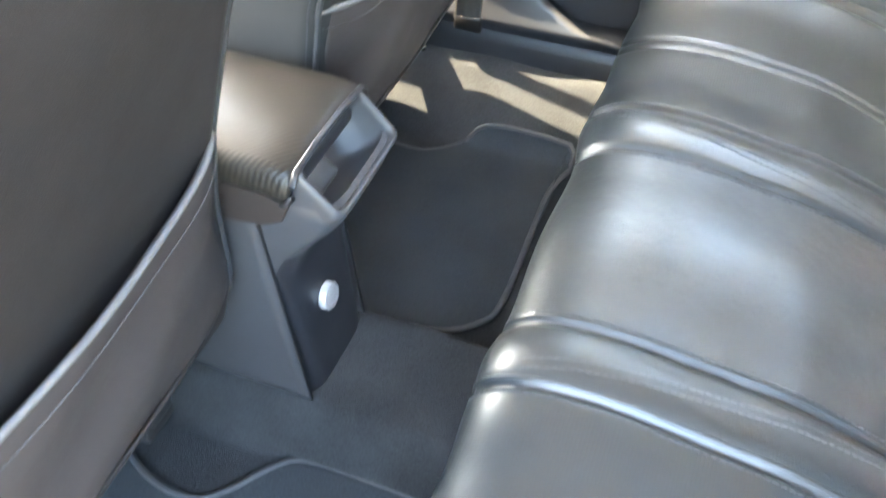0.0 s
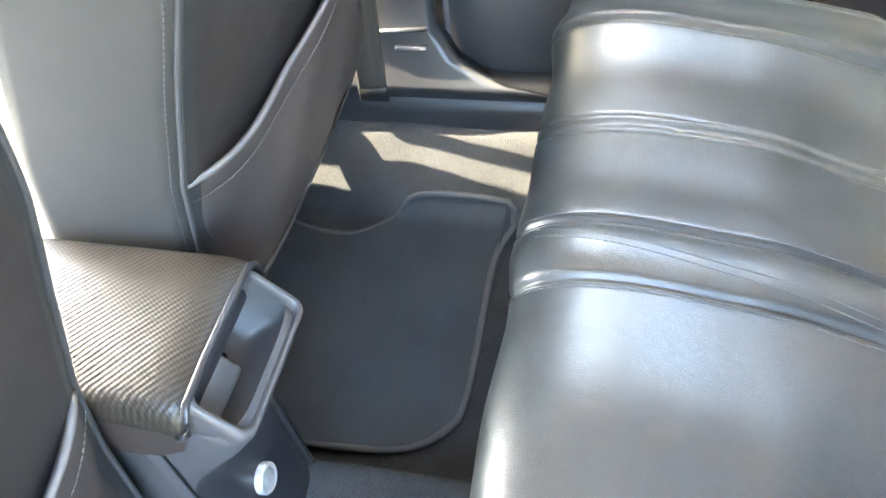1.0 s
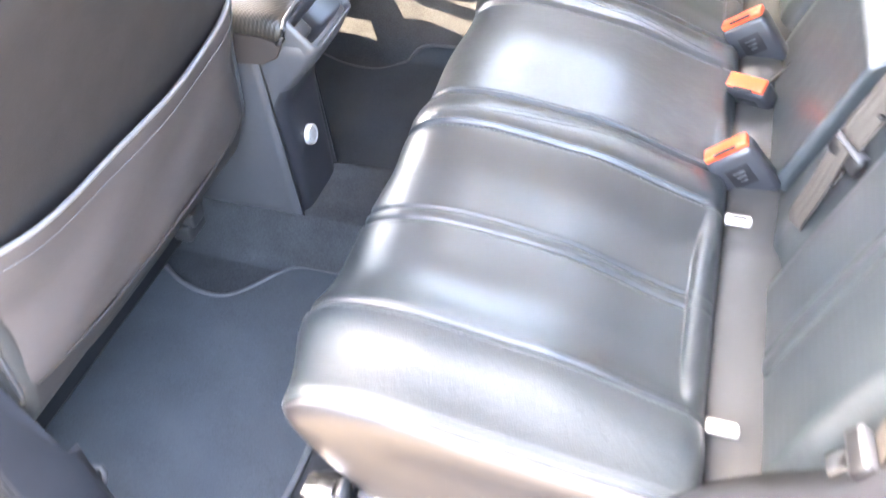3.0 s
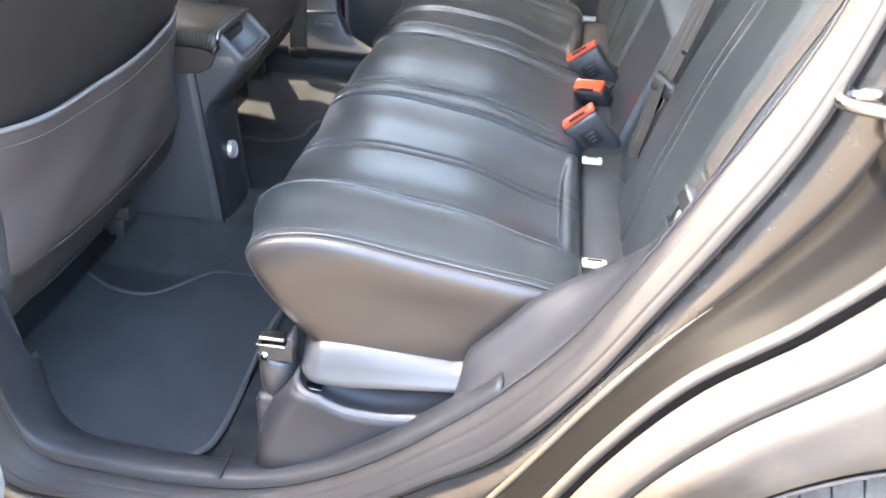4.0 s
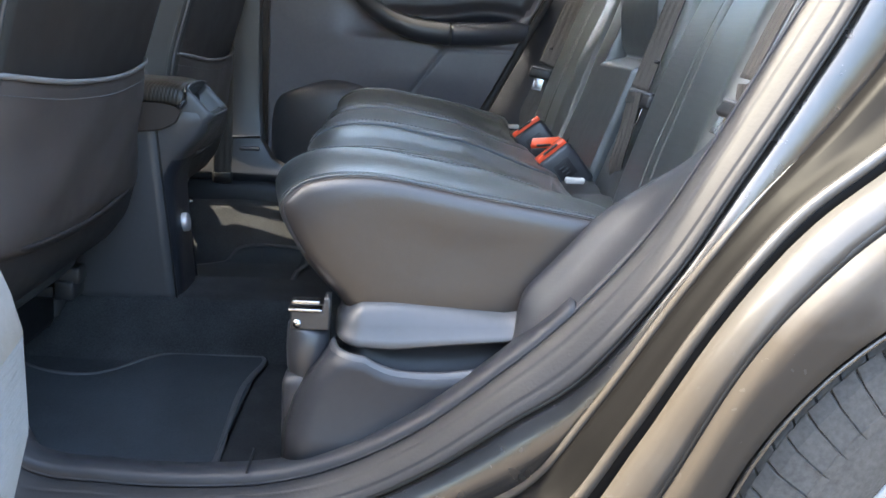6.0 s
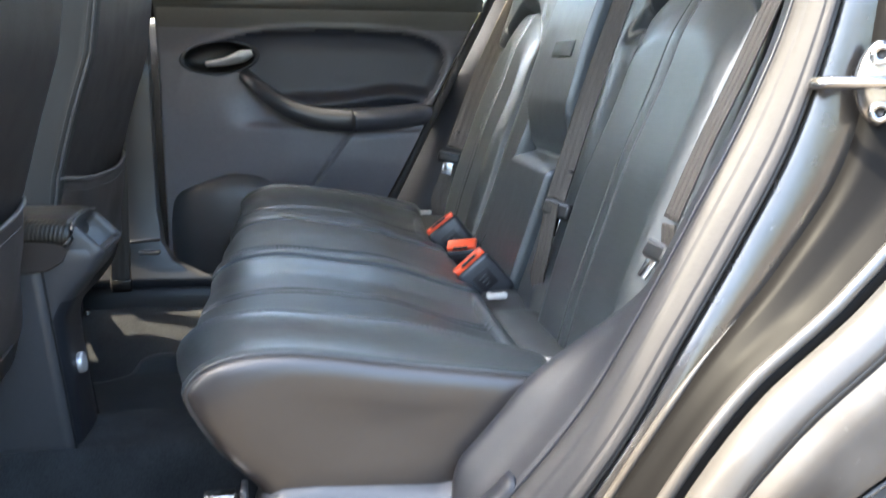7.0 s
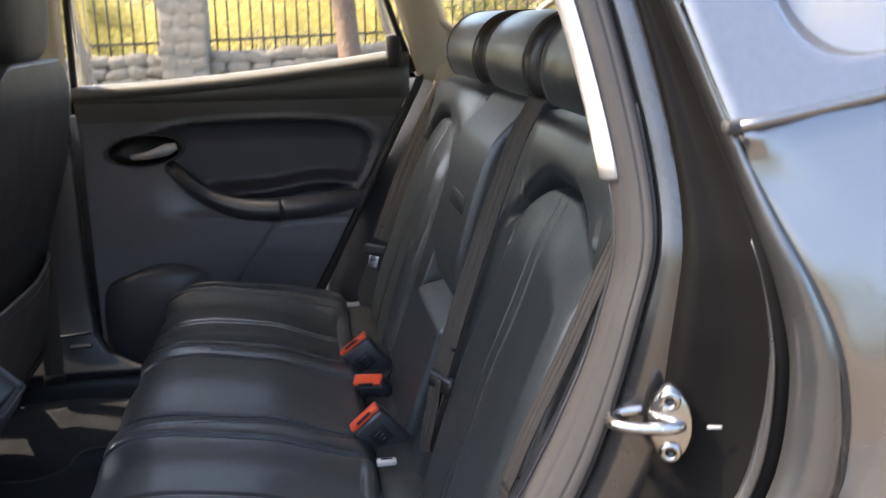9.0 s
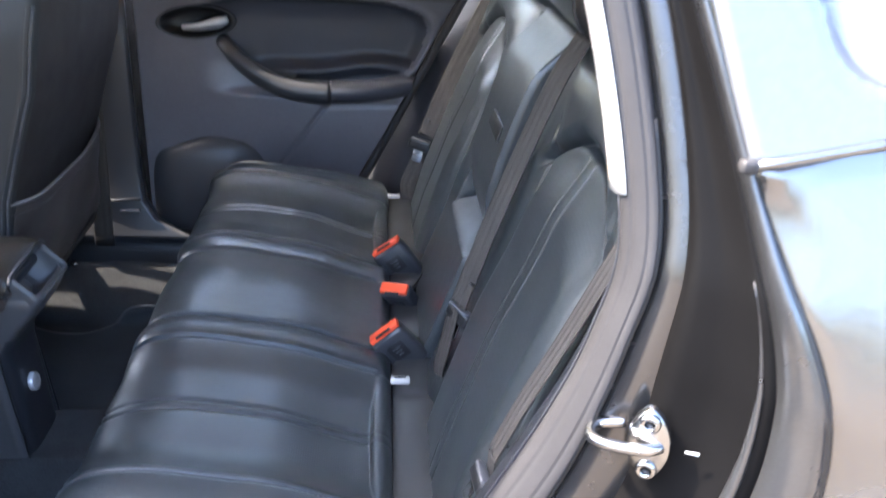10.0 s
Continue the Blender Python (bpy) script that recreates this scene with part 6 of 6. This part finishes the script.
def clump_mesh(points, size, per, mat, seed, long=1.0, up=0.0, wide=0.22, spread=1.0):
    """Many small blades round each point."""
    r = np.random.RandomState(seed)
    p = np.repeat(np.array(points, float), per, axis=0)
    n = len(p)
    d = r.normal(size=(n, 3)) + (0, 0, up)
    d /= np.linalg.norm(d, axis=1)[:, None]
    o = p + r.normal(size=(n, 3)) * size * spread
    s = np.cross(d, r.normal(size=(n, 3)))
    s /= np.linalg.norm(s, axis=1)[:, None] + 1e-9
    L = (size * long * r.uniform(0.5, 1.0, n))[:, None]
    W = (size * wide * r.uniform(0.6, 1.2, n))[:, None]
    verts = np.stack([o - s * W, o + d * L * 0.6 + s * W, o + d * L, o + d * L * 0.4 - s * W], 1).reshape(-1, 3)
    me = bpy.data.meshes.new("mesh")
    me.from_pydata(verts.tolist(), [], np.arange(4 * n).reshape(-1, 4).tolist())
    me.materials.append(mat)
    return me


def pine(x, y, h, r, seed, lean_x=0.0, low=1.0, leaf=NEEDLE, label="tall pine with bare trunk and drooping boughs", n=30, size=0.085, per=100):
    q = random.Random(seed)
    z0 = float(ground_z(x, y)) - 0.1
    t = thing("pine_tree", None, label, "tree")
    trunk = curve([(x, y, z0), (x + lean_x * 0.3, y, z0 + h * 0.33), (x + lean_x * 0.6 + 0.05, y, z0 + h * 0.66), (x + lean_x, y, z0 + h)], 30)
    part("trunk", tube(trunk, np.linspace(r, r * 0.3, 30) * (1 + 0.06 * np.sin(np.arange(30) * 1.9)), BARK, 14), t, "rough brown trunk")
    segs, tips = [], []
    for k in range(n):
        f = low / h + (1 - low / h) * (k / n)
        b = np.array([np.interp(f, np.linspace(0, 1, 30), trunk[:, j]) for j in range(3)])
        a = q.uniform(0, 2 * math.pi)
        L = (1.1 + 1.9 * (1 - f)) * q.uniform(0.7, 1.2) * h / 8
        p = b
        for m in range(6):
            d = np.array((math.cos(a), math.sin(a), 0.18 - 0.10 * m + q.uniform(-0.12, 0.12)))
            e = p + d / np.linalg.norm(d) * L / 6
            segs.append((p, e, 0.028 * (1 - m / 7), 0.028 * (1 - (m + 1) / 7)))
            if m > 0:
                for _ in range(3):
                    g = a + q.uniform(-1.3, 1.3)
                    tt = e + np.array((math.cos(g), math.sin(g), q.uniform(-0.45, 0.25))) * L * 0.22 * q.uniform(0.5, 1.2)
                    segs.append((e, tt, 0.009, 0.003))
                    if q.random() < 0.72:
                        tips += [tt, 0.5 * (e + tt)]
            p = e
            a += q.uniform(-0.3, 0.3)
    tagged(part("limbs", branch_mesh(segs, BARK), t), kind="stuff")
    part("crown", clump_mesh(tips, size, per, leaf, seed, long=1.3, wide=0.12, spread=1.5), t)
    return t


pine(0.86, 7.55, 9.0, 0.125, 3, lean_x=-0.9, low=3.05, n=24)
pine(-3.4, 10.5, 8.0, 0.14, 8, low=1.4, n=40, per=150, label="yellow-green pine behind the railings")
pine(-2.7, 9.7, 4.2, 0.05, 44, low=0.5, leaf=LEAF, n=34, size=0.07, per=40, label="thin yellow-leaved sapling behind the railings")
pine(5.2, 11.0, 8.5, 0.15, 12, low=1.2, label="yellow-green pine behind the railings")
pine(8.2, 9.6, 9.0, 0.16, 21, low=1.2, label="yellow-green pine behind the railings")
pine(-7.5, 13, 9.0, 0.16, 31, low=1.4, label="yellow-green pine behind the railings")
# thicket behind the wall
q = np.random.RandomState(4)
pts = [(q.uniform(-12, 18), q.uniform(14, 24), 0) for _ in range(5000)]
pts = [(a, b, float(ground_z(a, b)) + 1.7 * abs(q.rand()) ** 1.4 * (0.55 + 0.45 * math.sin(a * 0.9 + 1))) for a, b, _ in pts]
thing("thicket", clump_mesh(pts, 0.075, 60, LEAF, 6, wide=0.34, spread=3.4), "yellowing shrubs and saplings behind the wall", "shrubs", kind="stuff")
pts = [(q.uniform(-8, 14), q.uniform(11.0, 14), 0) for _ in range(320)]
pts = [(a, b, float(ground_z(a, b)) + 1.3 * q.rand() ** 2) for a, b, _ in pts]
thing("undergrowth", clump_mesh(pts, 0.07, 36, LEAF, 9, wide=0.25, spread=2.4), "dry yellow undergrowth", "shrubs", kind="stuff")
pts = [(q.uniform(-4, 9), q.uniform(3.2, 7.8), 0) for _ in range(3000)]
pts = [(a, b, float(ground_z(a, b)) + 0.03) for a, b, _ in pts]
thing("dry_grass", clump_mesh(pts, 0.035, 14, STRAW, 10, long=5.0, up=2.2, wide=0.06), "dry straw-coloured grass on the verge", "grass", kind="stuff")
pts = [(q.uniform(-4, 9), 7.9 - 2.2 * q.rand() ** 1.6, 0) for _ in range(1500)]
pts = [(a, b, float(ground_z(a, b)) + 0.02) for a, b, _ in pts if math.sin(1.7 * a + 2.0 * b) + math.sin(3.1 * a - 1.2 * b) > -0.7]
thing("verge_herbs", clump_mesh(pts, 0.030, 16, HERB, 12, long=2.2, up=1.1, wide=0.12, spread=1.2), "low olive herbs and leaf litter along the foot of the wall", "plants", kind="stuff")
# bare dry shrub on the verge
rs = random.Random(17)
for sx, sy in ((-1.25, 5.4), (-0.75, 5.9), (-2.0, 5.2)):
    sz = float(ground_z(sx, sy))
    segs = []
    for k in range(7):
        p = np.array((sx, sy, sz - 0.02))
        a, el = rs.uniform(0, 6.28), rs.uniform(0.9, 1.4)
        for m in range(5):
            e = p + 0.13 * np.array((math.cos(a) * math.cos(el), math.sin(a) * math.cos(el), math.sin(el)))
            segs.append((p, e, 0.007 - 0.001 * m, 0.006 - 0.001 * m))
            if m > 1:
                g = a + rs.uniform(-1.2, 1.2)
                segs.append((e, e + 0.12 * np.array((math.cos(g), math.sin(g), rs.uniform(0, 0.8))), 0.003, 0.0015))
            p, a, el = e, a + rs.uniform(-0.4, 0.4), el - rs.uniform(0, 0.2)
    thing("dry_shrub", branch_mesh(segs, STRAW), "bare straw-coloured twigs of a dry shrub on the verge", "shrub", kind="stuff")
# far woods
pts = [(q.uniform(-120, 160), q.uniform(60, 110), 0) for _ in range(1600)]
pts = [(a, b, 1.0 + 5.5 * q.rand() ** 1.2) for a, b, _ in pts]
thing("far_woods", clump_mesh(pts, 1.2, 8, NEEDLE, 14), "distant pine woods", "woods", kind="stuff")
# out-of-view woods, added to cut sky light on the doorway side
pts = [(q.uniform(-60, 60), -q.uniform(16, 30), 7.0 * q.rand()) for _ in range(1500)]
thing("roadside_woods", clump_mesh(pts, 0.9, 8, NEEDLE, 15), "unseen pine woods added to dim the near-side sky", "woods", kind="stuff")

# ---- bases of grouped things ----
bpy.context.view_layer.update()
for ob in [o for o in scene.objects if o.type == "EMPTY" and o.parent is None]:
    kids = [k for k in ob.children_recursive if k.type == "MESH"]
    co = [k.matrix_world @ Vector(c) for k in kids for c in k.bound_box]
    lo, hi = [min(c[i] for c in co) for i in range(3)], [max(c[i] for c in co) for i in range(3)]
    ob.matrix_world = Matrix.Translation(((lo[0] + hi[0]) / 2, (lo[1] + hi[1]) / 2, lo[2]))
    for k in ob.children:
        k.matrix_parent_inverse = ob.matrix_world.inverted()
